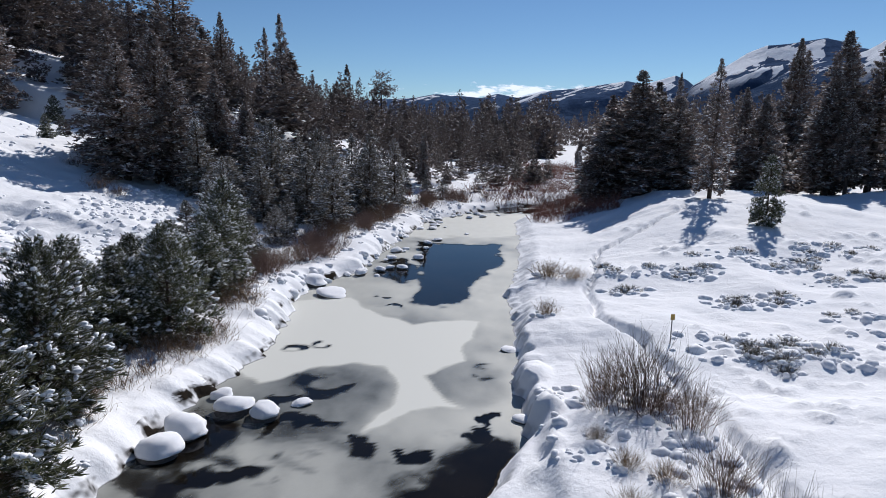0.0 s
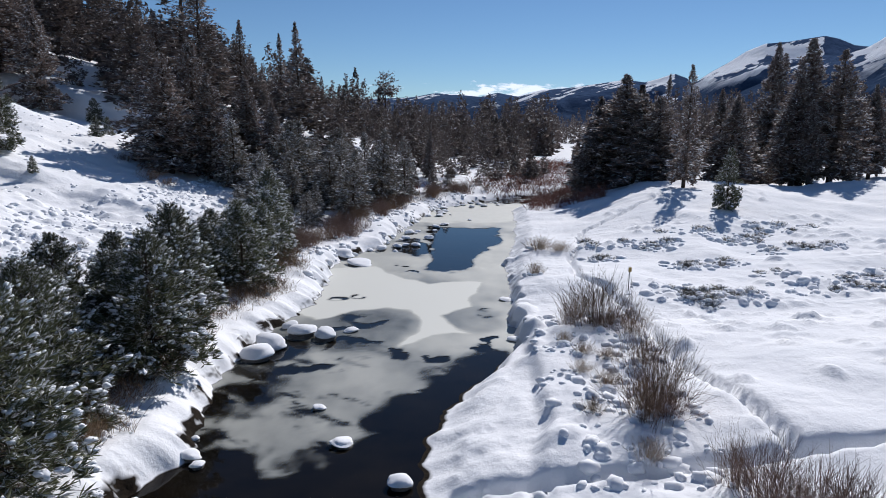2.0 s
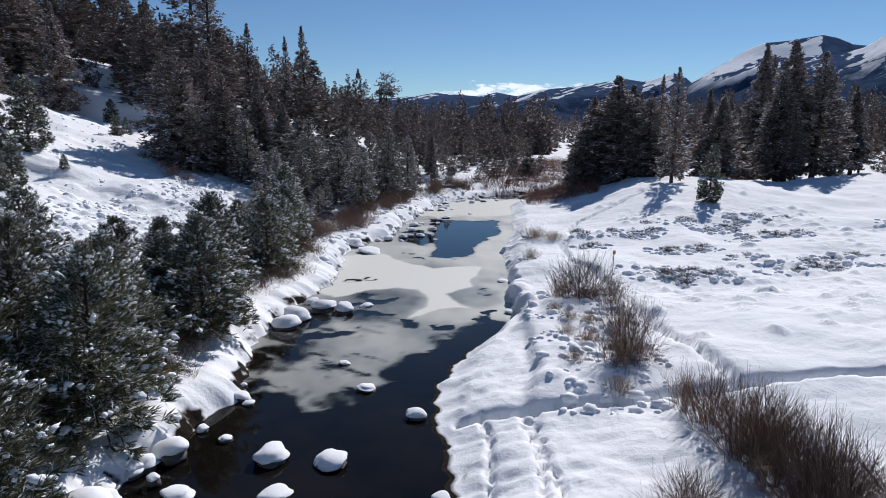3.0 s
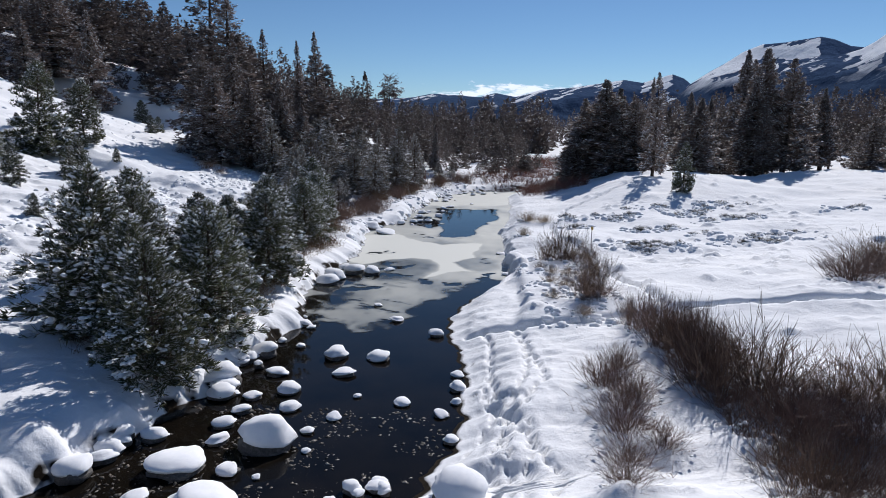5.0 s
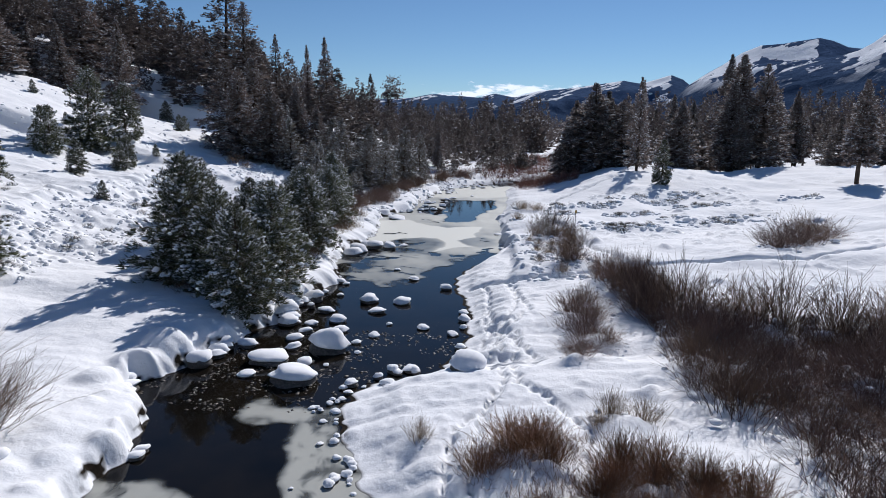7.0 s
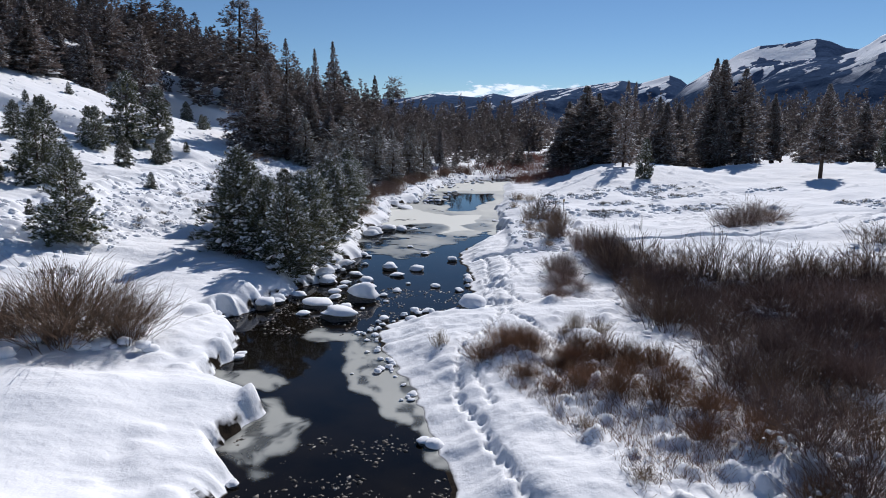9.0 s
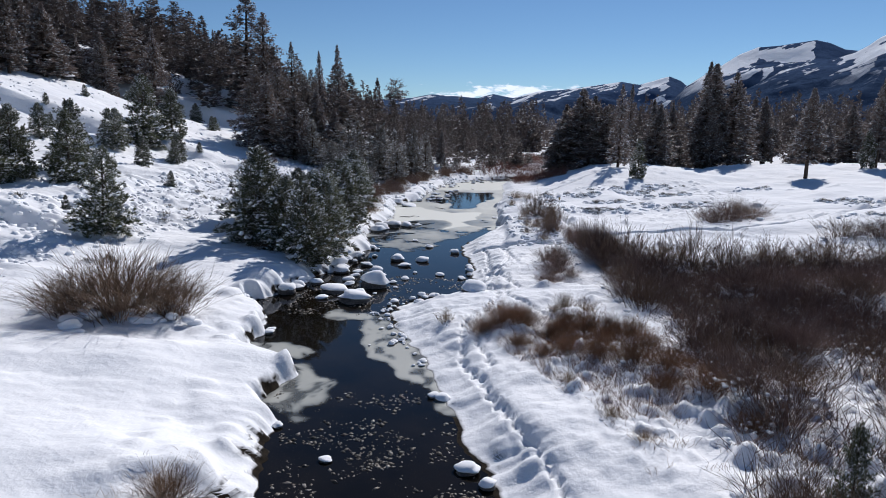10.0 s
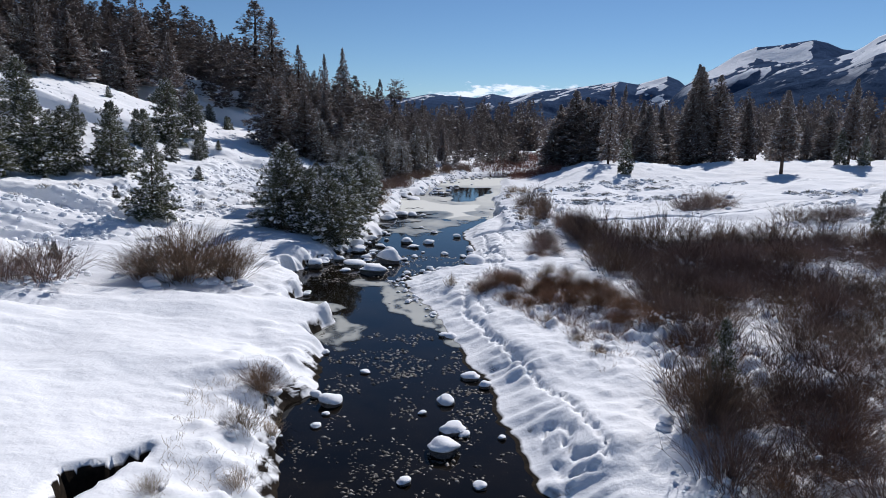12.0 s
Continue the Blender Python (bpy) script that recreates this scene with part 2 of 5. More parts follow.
def foliage(name, dark, light, through=0.12, frost=0.1, rime=(0.42, 0.43, 0.45)):
    """Needles; some sprays carry a dusting of snow."""
    m, n, l, b = material(name, 0.6, 0, 0.25)
    chance = island(n)
    col = blend(n, l, calc(n, l, "POWER", chance, 1.6), dark, light)
    col = blend(n, l, calc(n, l, "GREATER_THAN", chance, 1 - frost), col, rime)
    info = n.new("ShaderNodeObjectInfo")
    hsv = n.new("ShaderNodeHueSaturation")
    l.new(col, hsv.inputs["Color"])
    l.new(remap(n, l, info.outputs["Random"], 0, 1, 0.75, 1.2), hsv.inputs["Value"])
    l.new(hsv.outputs[0], b.inputs["Base Color"])
    t = n.new("ShaderNodeBsdfTranslucent")
    l.new(hsv.outputs[0], t.inputs["Color"])
    mx = n.new("ShaderNodeMixShader")
    mx.inputs[0].default_value = through
    l.new(b.outputs[0], mx.inputs[1])
    l.new(t.outputs[0], mx.inputs[2])
    l.new(mx.outputs[0], n["Material Output"].inputs["Surface"])
    return m


def bark(name, dark, light):
    m, n, l, b = material(name, 0.85, 0, 0.2)
    t = noise_tex(n, l, 9, 5, 0.6, (1, 1, 0.18))
    l.new(ramp(n, l, t, [(0.3, dark), (0.7, light)]), b.inputs["Base Color"])
    bump(n, l, b, t, 0.6, 0.04)
    return m


def twig(name, a, b2):
    m, n, l, b = material(name, 0.75, 0, 0.25)
    info = n.new("ShaderNodeObjectInfo")
    f = calc(n, l, "FRACT", calc(n, l, "ADD", island(n), calc(n, l, "MULTIPLY", info.outputs["Random"], 0.3)), 0)
    hsv = n.new("ShaderNodeHueSaturation")
    l.new(blend(n, l, f, a, b2), hsv.inputs["Color"])
    l.new(remap(n, l, info.outputs["Random"], 0, 1, 0.65, 1.25), hsv.inputs["Value"])
    l.new(hsv.outputs[0], b.inputs["Base Color"])
    return m


def rock_mat():
    m, n, l, b = material("wet_granite", 0.7, 0, 0.4)
    t = noise_tex(n, l, 7, 6, 0.6)
    l.new(ramp(n, l, t, [(0.25, (0.03, 0.028, 0.026)), (0.55, (0.10, 0.092, 0.085)), (0.8, (0.2, 0.185, 0.17))]), b.inputs["Base Color"])
    bump(n, l, b, t, 0.7, 0.05)
    return m


def water_mat():
    m, n, l, b = material("dark_creek_water", 0.035, 0, 0.24)
    b.inputs["IOR"].default_value = 1.33
    t = noise_tex(n, l, 0.5, 4, 0.6)
    l.new(ramp(n, l, t, [(0.35, (0.004, 0.0035, 0.003)), (0.75, (0.013, 0.010, 0.007))]), b.inputs["Base Color"])
    r = noise_tex(n, l, 3.0, 3, 0.5, (1.0, 0.5, 1))
    bump(n, l, b, r, 0.06, 0.05)
    return m


def ice_mat():
    """Thin grey ice to white, snow-dusted ice, by the sheet's own thickness."""
    m, n, l, b = material("creek_ice", 0.35, 0, 0.4)
    at = n.new("ShaderNodeAttribute")
    at.attribute_name = "thickness"
    t = calc(n, l, "ADD", at.outputs["Fac"], calc(n, l, "MULTIPLY", calc(n, l, "SUBTRACT", noise_tex(n, l, 1.2, 6, 0.6, (1.1, 0.6, 1)), 0.5), 0.16))
    l.new(ramp(n, l, t, [(0.0, (0.07, 0.072, 0.066)), (0.3, (0.19, 0.195, 0.18)), (0.5, (0.36, 0.362, 0.33)), (0.66, (0.46, 0.46, 0.415)), (0.82, (0.60, 0.60, 0.55))]), b.inputs["Base Color"])
    l.new(remap(n, l, t, 0.2, 0.8, 0.25, 0.7), b.inputs["Roughness"])
    bump(n, l, b, noise_tex(n, l, 9, 4), 0.1, 0.02)
    tr = n.new("ShaderNodeBsdfTransparent")
    mx = n.new("ShaderNodeMixShader")
    f = n.new("ShaderNodeMapRange")
    f.interpolation_type = "SMOOTHSTEP"
    for k, x in zip(("From Min", "From Max", "To Min", "To Max"), (0.05, 0.36, 0.0, 1.0)):
        f.inputs[k].default_value = x
    l.new(t, f.inputs["Value"])
    l.new(f.outputs[0], mx.inputs[0])
    l.new(tr.outputs[0], mx.inputs[1])
    l.new(b.outputs[0], mx.inputs[2])
    l.new(mx.outputs[0], n["Material Output"].inputs["Surface"])
    return m


def dot(n, l, v, way):
    m = n.new("ShaderNodeVectorMath")
    m.operation = "DOT_PRODUCT"
    l.new(v, m.inputs[0])
    m.inputs[1].default_value = way
    return m.outputs["Value"]


def hazed_mountain_mat(tree_z, mixed, bare):
    """Dark woods below, bare rock above, the blue haze of distance put into both colours; snow lying in long gullies
    and on the gentler slopes.
    """
    m, n, l, b = material("hazed_mountain_slope", 1.0, 0, 0.0)
    g = n.new("ShaderNodeNewGeometry")
    pos = g.outputs["Position"]
    p = n.new("ShaderNodeSeparateXYZ")
    l.new(pos, p.inputs[0])
    nz = n.new("ShaderNodeSeparateXYZ")
    l.new(g.outputs["Normal"], nz.inputs[0])
    big = noise_tex(n, l, 0.0045, 5, 0.6)
    fine = noise_tex(n, l, 0.03, 7, 0.72)
    patch = noise_tex(n, l, 0.012, 4, 0.55)
    # gullies fall off to the left of the crest
    comb = n.new("ShaderNodeCombineXYZ")
    l.new(calc(n, l, "MULTIPLY", dot(n, l, pos, (-0.45, 0.21, 0.86)), 0.030), comb.inputs[0])
    l.new(calc(n, l, "MULTIPLY", dot(n, l, pos, (0.78, -0.37, 0.5)), 0.0045), comb.inputs[1])
    st = n.new("ShaderNodeTexNoise")
    st.inputs["Scale"].default_value, st.inputs["Detail"].default_value, st.inputs["Roughness"].default_value = 1.0, 5, 0.6
    l.new(comb.outputs[0], st.inputs["Vector"])
    hgt = calc(n, l, "ADD", p.outputs["Z"], calc(n, l, "MULTIPLY", calc(n, l, "SUBTRACT", big, 0.5), mixed * 2))
    hgt = calc(n, l, "ADD", hgt, calc(n, l, "MULTIPLY", calc(n, l, "SUBTRACT", fine, 0.5), mixed * 1.2))
    alpine = remap(n, l, hgt, tree_z - mixed * 0.6, tree_z + mixed * 0.6)
    # both ramps are blued and lightened, in place of air haze
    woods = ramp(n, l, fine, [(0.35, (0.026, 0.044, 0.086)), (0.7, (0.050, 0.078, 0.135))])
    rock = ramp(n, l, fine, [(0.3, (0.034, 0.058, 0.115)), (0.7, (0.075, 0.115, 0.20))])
    s = calc(n, l, "ADD", calc(n, l, "MULTIPLY", nz.outputs["Z"], 0.5), calc(n, l, "MULTIPLY", calc(n, l, "SUBTRACT", patch, 0.5), 0.9))
    s = calc(n, l, "ADD", s, calc(n, l, "MULTIPLY", calc(n, l, "SUBTRACT", st.outputs["Fac"], 0.5), 1.7))
    s = calc(n, l, "ADD", s, calc(n, l, "MULTIPLY", calc(n, l, "SUBTRACT", big, 0.5), 1.1))
    # the face towards the valley's head keeps the most snow
    s = calc(n, l, "SUBTRACT", s, calc(n, l, "MULTIPLY", nz.outputs["X"], 1.25))
    s = calc(n, l, "ADD", s, remap(n, l, hgt, tree_z, tree_z + 170, -0.12, 0.14))
    snow = calc(n, l, "MULTIPLY", remap(n, l, s, bare, bare + 0.05), alpine)
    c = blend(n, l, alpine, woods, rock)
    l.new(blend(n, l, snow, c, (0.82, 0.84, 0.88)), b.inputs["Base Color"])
    bump(n, l, b, fine, 0.6, 14.0)
    return m


def plain(name, dark, light, scale=8.0, rough=0.6):
    m, n, l, b = material(name, rough)
    l.new(ramp(n, l, noise_tex(n, l, scale, 4), [(0.3, dark), (0.7, light)]), b.inputs["Base Color"])
    return m


def gravel_mat():
    m, n, l, b = material("wet_gravel", 0.5, 0, 0.4)
    # the palest pebbles also carry glints off wet stone in their colour
    col = ramp(n, l, island(n), [(0.0, (0.012, 0.010, 0.008)), (0.5, (0.06, 0.05, 0.04)), (0.85, (0.13, 0.105, 0.08)), (1.0, (0.36, 0.33, 0.29))])
    l.new(col, b.inputs["Base Color"])
    bump(n, l, b, noise_tex(n, l, 25, 3), 0.5, 0.02)
    return m


SNOW_GROUND, SNOW = snow_ground(), snow_lump()
NEEDLES = foliage("pine_needles", (0.13, 0.099, 0.087), (0.30, 0.243, 0.218), 0.27, 0.20)
NEEDLES_FROST = foliage("frosted_needles", (0.12, 0.105, 0.085), (0.27, 0.24, 0.20), 0.28, 0.28)
NEEDLES_NEAR = foliage("young_pine_needles", (0.066, 0.074, 0.042), (0.19, 0.195, 0.115), 0.30, 0.20, (0.55, 0.56, 0.58))
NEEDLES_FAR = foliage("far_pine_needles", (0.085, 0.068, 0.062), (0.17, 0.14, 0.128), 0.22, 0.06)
BARK = bark("pine_bark", (0.035, 0.026, 0.021), (0.10, 0.074, 0.058))
WILLOW = twig("willow_twigs", (0.095, 0.060, 0.040), (0.24, 0.16, 0.105))
DARK_WILLOW = twig("dark_willow_twigs", (0.048, 0.031, 0.026), (0.14, 0.088, 0.068))
PALE_WILLOW = twig("pale_willow_twigs", (0.13, 0.085, 0.06), (0.30, 0.21, 0.15))
RED_WILLOW = twig("red_willow_twigs", (0.10, 0.065, 0.053), (0.28, 0.19, 0.155))
STRAW = twig("dry_grass", (0.20, 0.135, 0.08), (0.40, 0.30, 0.19))
SAGE = twig("sagebrush_twigs", (0.09, 0.085, 0.07), (0.2, 0.18, 0.14))
ROCK, WATER, ICE = rock_mat(), water_mat(), ice_mat()
GRAVEL = gravel_mat()
FAR_RED = twig("far_willow_twigs", (0.11, 0.048, 0.036), (0.22, 0.105, 0.078))
RUST = twig("rusty_grass", (0.14, 0.074, 0.044), (0.36, 0.215, 0.125))
POST = plain("weathered_steel", (0.10, 0.10, 0.10), (0.2, 0.2, 0.2))
YELLOW = plain("yellow_sign_paint", (0.30, 0.20, 0.05), (0.42, 0.28, 0.06))


# ---- mesh helpers ----
def soup(name, verts, faces, mat, smooth=True):
    """A mesh from arrays of corners and of equal-sided faces."""
    verts, faces = np.asarray(verts, np.float32), np.asarray(faces, np.int32)
    me = bpy.data.meshes.new(name)
    k = faces.shape[1]
    me.vertices.add(len(verts))
    me.vertices.foreach_set("co", verts.ravel())
    me.loops.add(faces.size)
    me.loops.foreach_set("vertex_index", faces.ravel())
    me.polygons.add(len(faces))
    me.polygons.foreach_set("loop_start", np.arange(len(faces), dtype=np.int32) * k)
    me.polygons.foreach_set("use_smooth", np.full(len(faces), smooth, dtype=bool))
    me.update(calc_edges=True)
    me.validate()
    if mat:
        me.materials.append(mat)
    return me


def child(name, me, parent, label=""):
    ob = new(name, me)
    ob.parent = parent
    return tagged(ob, label) if label else ob


def grid_faces(nx, ny):
    i = np.arange(nx * ny).reshape(ny, nx)
    return np.stack([i[:-1, :-1], i[:-1, 1:], i[1:, 1:], i[1:, :-1]], -1).reshape(-1, 4)


def steps_out(plan, far):
    """Distances from 0 outward: stretches of (up to, step, growth a step), then wider and wider to the far end."""
    x, out = 0.0, [0.0]
    for limit, step, grow in (*plan, (far, plan[-1][1], 1.07)):
        while x < limit:
            x += step
            out.append(x)
            step *= grow
    return np.array(out)


# ---- trodden tracks: (x, y) along each ----
TRAILS = [
    (0.12, 0.19, [(0.6, -24.3), (0.6, -23.1), (0.3, -21.3), (-0.3, -19.3), (-0.9, -17.7), (-1.5, -15.4), (-1.9, -13.3), (-2.3, -11.2), (-2.1, -8.8), (-1.6, -7.9), (-1.1, -6.7), (-0.7, -6.0), (-0.8, -5.6), (-0.6, -2.4), (-0.3, 0.2), (0.1, 2.3), (0.2, 4.8), (0.1, 6.2)]),
    (0.12, 0.19, [(0.9, -9.6), (0.8, -8.8), (0.5, -7.9), (0.0, -7.0), (-0.5, -6.2), (-0.4, -4.4), (-0.2, -2.4), (-0.1, -1.6), (-0.7, -0.5), (-0.9, 2.0), (-0.75, 2.9), (-0.8, 5.3), (-1.0, 6.4)]),
    (0.12, 0.19, [(-0.9, -5.0), (-1.0, -3.0), (-0.7, -1.2), (0.0, -0.5), (0.5, 1.0), (0.5, 4.1), (0.4, 6.0)]),
] + [
    (0.12, 0.17, [(-0.9, -6.6), (-1.5, -9.0), (-1.7, -11.0), (-1.4, -13.2)]),
    (0.12, 0.19, [(-2.3, -3.2), (-1.6, -2.3), (-0.9, -0.8), (-0.5, 0.4)]),
    (0.12, 0.19, [(0.2, -4.8), (0.3, -3.8), (-0.2, -2.0), (-0.9, 0.2), (-1.3, 1.6)]),
    (0.12, 0.19, [(0.5, -24.4), (-0.2, -24.3), (-0.6, -23.2), (-0.3, -22.2), (0.2, -22.6), (-0.1, -23.6), (0.4, -24.0)]),
] + [
    (0.15, 0.5, [(-1.4, 6.2), (1.4, 6.1), (4.0, 6.4), (8.4, 7.0), (13.2, 6.9), (18.0, 9.0), (26.5, 15.2), (37.0, 24.9)]),
    (0.18, 0.42, [(5.6, 6.9), (5.2, 9.6), (4.9, 11.6), (4.9, 15.4), (5.0, 18.5), (4.7, 21.4), (4.0, 23.8), (4.5, 29.0), (6.7, 37.5), (13.2, 44.1), (16.5, 48.1)]),
]
FINE = len(TRAILS) - 2


def trail_cut(x, y):
    """Depth of the trodden tracks: a trench with separate prints in it and lips of pushed-up snow."""
    cut = np.zeros_like(x)
    for k, (wide, deep, pts) in enumerate(TRAILS):
        p = np.array(pts, float)
        seg = np.hypot(*(p[1:] - p[:-1]).T)
        run = np.concatenate([[0], np.cumsum(seg)])
        near = (x > p[:, 0].min() - 1.5) & (x < p[:, 0].max() + 1.5) & (y > p[:, 1].min() - 1.5) & (y < p[:, 1].max() + 1.5)
        idx = np.nonzero(near)
        if not len(idx[0]):
            continue
        px, py = x[idx], y[idx]
        px = px + 0.15 * vnoise(py * 0.8, px * 0.8, 50 + k)
        best, along, side = np.full(px.shape, 9.0), np.zeros(px.shape), np.zeros(px.shape)
        for a, b, r in zip(p[:-1], p[1:], run):
            v = b - a
            ln = np.hypot(*v)
            t = np.clip(((px - a[0]) * v[0] + (py - a[1]) * v[1]) / ln ** 2, 0, 1)
            ex, ey = px - a[0] - t * v[0], py - a[1] - t * v[1]
            d = np.hypot(ex, ey)
            better = d < best
            best = np.where(better, d, best)
            along = np.where(better, r + t * ln, along)
            side = np.where(better, np.sign(v[0] * ey - v[1] * ex) * d, side)
        trench = np.exp(-(best / wide) ** 2)
        step = (along / 0.36)
        foot = np.where(np.floor(step) % 2 == 0, 1, -1) * wide * 0.42
        prints = np.exp(-(((step % 1) - 0.5) / 0.3) ** 4) * np.exp(-((side - foot) / (0.42 * wide)) ** 2)
        lip = np.exp(-((best - wide * 1.35) / (0.4 * wide)) ** 2) * (0.5 + 0.5 * vnoise(px * 5, py * 5, 60 + k))
        cut[idx] += deep * (-(0.32 if k < FINE else 0.75) * trench - (1.1 if k < FINE else 0.4) * prints + 0.15 * lip - 0.14 * trench * vnoise(px * 4, py * 4, 66 + k))
    return cut


def hummocks(x, y, cell, s, share):
    """Snow-covered tussocks and stones: rounded knobs of mixed size scattered over a patch."""
    out = np.zeros_like(x)
    i0, j0 = np.floor(x / cell), np.floor(y / cell)
    for di in (-1, 0, 1):
        for dj in (-1, 0, 1):
            i, j = i0 + di, j0 + dj
            cx, cy = (i + 0.15 + 0.7 * hash2(i, j, s)) * cell, (j + 0.15 + 0.7 * hash2(i, j, s + 1)) * cell
            r = cell * (0.25 + 0.4 * hash2(i, j, s + 2))
            on = hash2(i, j, s + 3) < share
            ang = hash2(i, j, s + 4) * 3.14
            dx, dy = x - cx, y - cy
            u, v = dx * np.cos(ang) + dy * np.sin(ang), (dy * np.cos(ang) - dx * np.sin(ang)) * 1.5
            q = (u * u + v * v) / (r * r)
            out = np.maximum(out, np.where(on, r * np.sqrt(np.clip(1 - q, 0, 1)) * np.clip(1.3 - q, 0, 1), 0))
    return out


# the willow thicket's edge beside the track, and its rear edge towards the meadow
RIM_Y, RIM_X = [-30, -27, -24, -22, -20, -16, -13, -10, -8, -6.7, -3.6, -1, 2, 6], [2.4, 2.2, 2.0, 2.3, 2.8, 3.4, 3.7, 4.4, 3.9, 3.5, 3.9, 4.2, 4.0, 3.9]
REAR_X, REAR_Y = [3.6, 4.3, 4.8, 5.6, 6.8, 8.0, 9.3, 10.5, 12.5, 14, 17, 22], [6.4, 3.6, 1.4, 0.5, -0.2, -1.0, -2.0, -2.4, -1.8, -1.4, -2.0, -3.0]
# low tussocks with rusty grass: place and radius
MOUNDS = [(-0.8, -10.1, 1.0), (1.6, -8.9, 0.6), (1.2, -13.4, 0.9), (2.6, -14.6, 1.0), (3.4, -16.4, 1.0), (1.8, -0.8, 0.7), (1.5, -4.4, 0.8), (2.3, -2.6, 0.6)]


def gully(x, y):
    """A short, dark gully that cuts into the left bank: 0 outside, 1 along its middle."""
    mid = np.interp(y, [-26.8, -25.4, -25.0, -24.5], [-9.5, -9.42, -9.15, -8.95])
    wide = np.interp(y, [-27.2, -26.6, -25.9, -25.4, -25.15, -24.95, -24.4], [0.0, 0.2, 0.34, 0.36, 0.22, 0.3, 0.0])
    return np.clip(1.25 - np.abs(x - mid + 0.12 * vnoise(y * 3, x * 0.5, 88)) / np.maximum(wide, 0.01), 0, 1) * (wide > 0.02)


def surface(x, y):
    """The snow surface as one meets it."""
    x, y = np.asarray(x, float), np.asarray(y, float)
    z = land(x, y)
    dl, dr = edge_dist(x, y)
    d = np.maximum(dl, dr)
    near = np.exp(-np.clip(np.hypot(x, y - 5) - 70, 0, 9999) / 30)
    dry = smooth(0.1, 1.2, d)
    z = z + dry * near * (0.10 * smooth(22, 8, dl) * fbm(x * 0.25, y * 0.25, 21, 3) + 0.026 * fbm(x * 1.3, y * 1.3, 22, 3) + 0.012 * fbm(x * 2.6 + 1.2 * y, y * 4.4, 23, 2))
    # pillows of snow on the stones along the banks
    rim = smooth(-0.02, 0.3, d) * smooth(2.2, 0.5, d)
    z = z + rim * near * (0.42 * hummocks(x, y, 1.7, 31, 0.5) + 0.3 * hummocks(x, y, 0.8, 35, 0.35)) * np.where(dl > -1, 0.35 + 0.4 * smooth(4, -4, y), 0.32 + 0.4 * smooth(8, 14, y) - 0.45 * smooth(26, 38, y))
    z = z + smooth(0.1, 0.5, dl) * smooth(3.4, 1.6, dl) * smooth(-15, -18, y) * (0.35 * hummocks(x, y, 0.7, 85, 0.45) + 0.12 * fbm(x * 1.1, y * 1.1, 86, 3))
    # rough tussocks on the far bank of the left side, in a strip under the slope
    strip = smooth(9.6, 11.5, dl) * smooth(19.5, 17.5, dl) * smooth(-8, 4, y) * smooth(54, 46, y)
    z = z + strip * (0.28 * hummocks(x, y, 1.1, 41, 0.5) + 0.38 * hummocks(x, y, 0.55, 45, 0.5))
    z = z + smooth(8, 14, dl) * near * (0.22 * hummocks(x, y, 0.9, 71, 0.25) + 0.4 * hummocks(x, y, 0.5, 75, 0.3))
    # snow piled over the low brush of the willow thicket
    inside = x - np.interp(y, RIM_Y, RIM_X)
    brush = smooth(-0.6, 0.8, inside) * smooth(24, 18, x) * smooth(0.5, -1.0, y - np.interp(x, REAR_X, REAR_Y)) * near
    z = z + brush * (0.3 * hummocks(x, y, 1.05, 77, 0.6) + 0.6 * hummocks(x, y, 0.5, 79, 0.55) + 0.06 * fbm(x * 1.8, y * 1.8, 29, 3))
    # trampled, lumpy snow along the right bank
    tread = smooth(0.2, 0.8, dr) * smooth(6.5, 3.5, dr) * smooth(13, 8, y)
    z = z + tread * (0.026 * fbm(x * 2.6, y * 2.6, 27, 3) + 0.12 * hummocks(x, y, 0.42, 47, 0.3) + 0.2 * hummocks(x, y, 0.9, 48, 0.04))
    tuft = smooth(0.0, 0.6, x - np.interp(y, [-20, -14, -12, -9.4], [1.2, -0.4, -1.3, -1.4])) * smooth(0.8, -0.4, x - np.interp(y, [-14, -12, -9.6], [5.2, 3.2, 0.6])) * smooth(-20.5, -19, y) * smooth(-9.2, -9.9, y)
    z = z + tuft * (0.55 * hummocks(x, y, 0.5, 89, 0.5) + 0.5 * hummocks(x, y, 0.28, 90, 0.45))
    # small tussocks under the rusty grass
    for mx, my, mr in MOUNDS:
        q = np.exp(-((x - mx) ** 2 + (y - my) ** 2) / (mr * mr))
        z = z + q * (0.22 + 0.45 * hummocks(x, y, 0.55, 83, 0.6))
    # buried sagebrush on the open meadow
    patch = smooth(0.05, 0.35, vnoise(x * 0.16, y * 0.28, 51)) * smooth(3.5, 6, dr) * near
    z = z + patch * (0.3 * hummocks(x, y, 0.75, 55, 0.35) + 0.3 * hummocks(x, y, 0.42, 58, 0.4))
    z = z + smooth(3, 6, dr) * near * 0.4 * hummocks(x, y, 0.8, 63, 0.04)
    z = z + dry * near * 0.008 * smooth(22, 8, dl) * (1 - np.abs(fbm(x * 0.9 + 0.5 * y, y * 1.9, 24, 2)))
    # a short gully that cuts into the left bank
    t = gully(x, y)
    z = z - 1.0 * smooth(0.0, 0.55, t) - 0.12 * np.exp(-((x + 8.3) / 0.8) ** 2 - ((y + 23.6) / 0.5) ** 2) - 0.1 * np.exp(-((x + 9.2) / 1.0) ** 2 - ((y + 21.2) / 0.35) ** 2)
    return z + smooth(0.3, 0.8, d) * trail_cut(x, y)


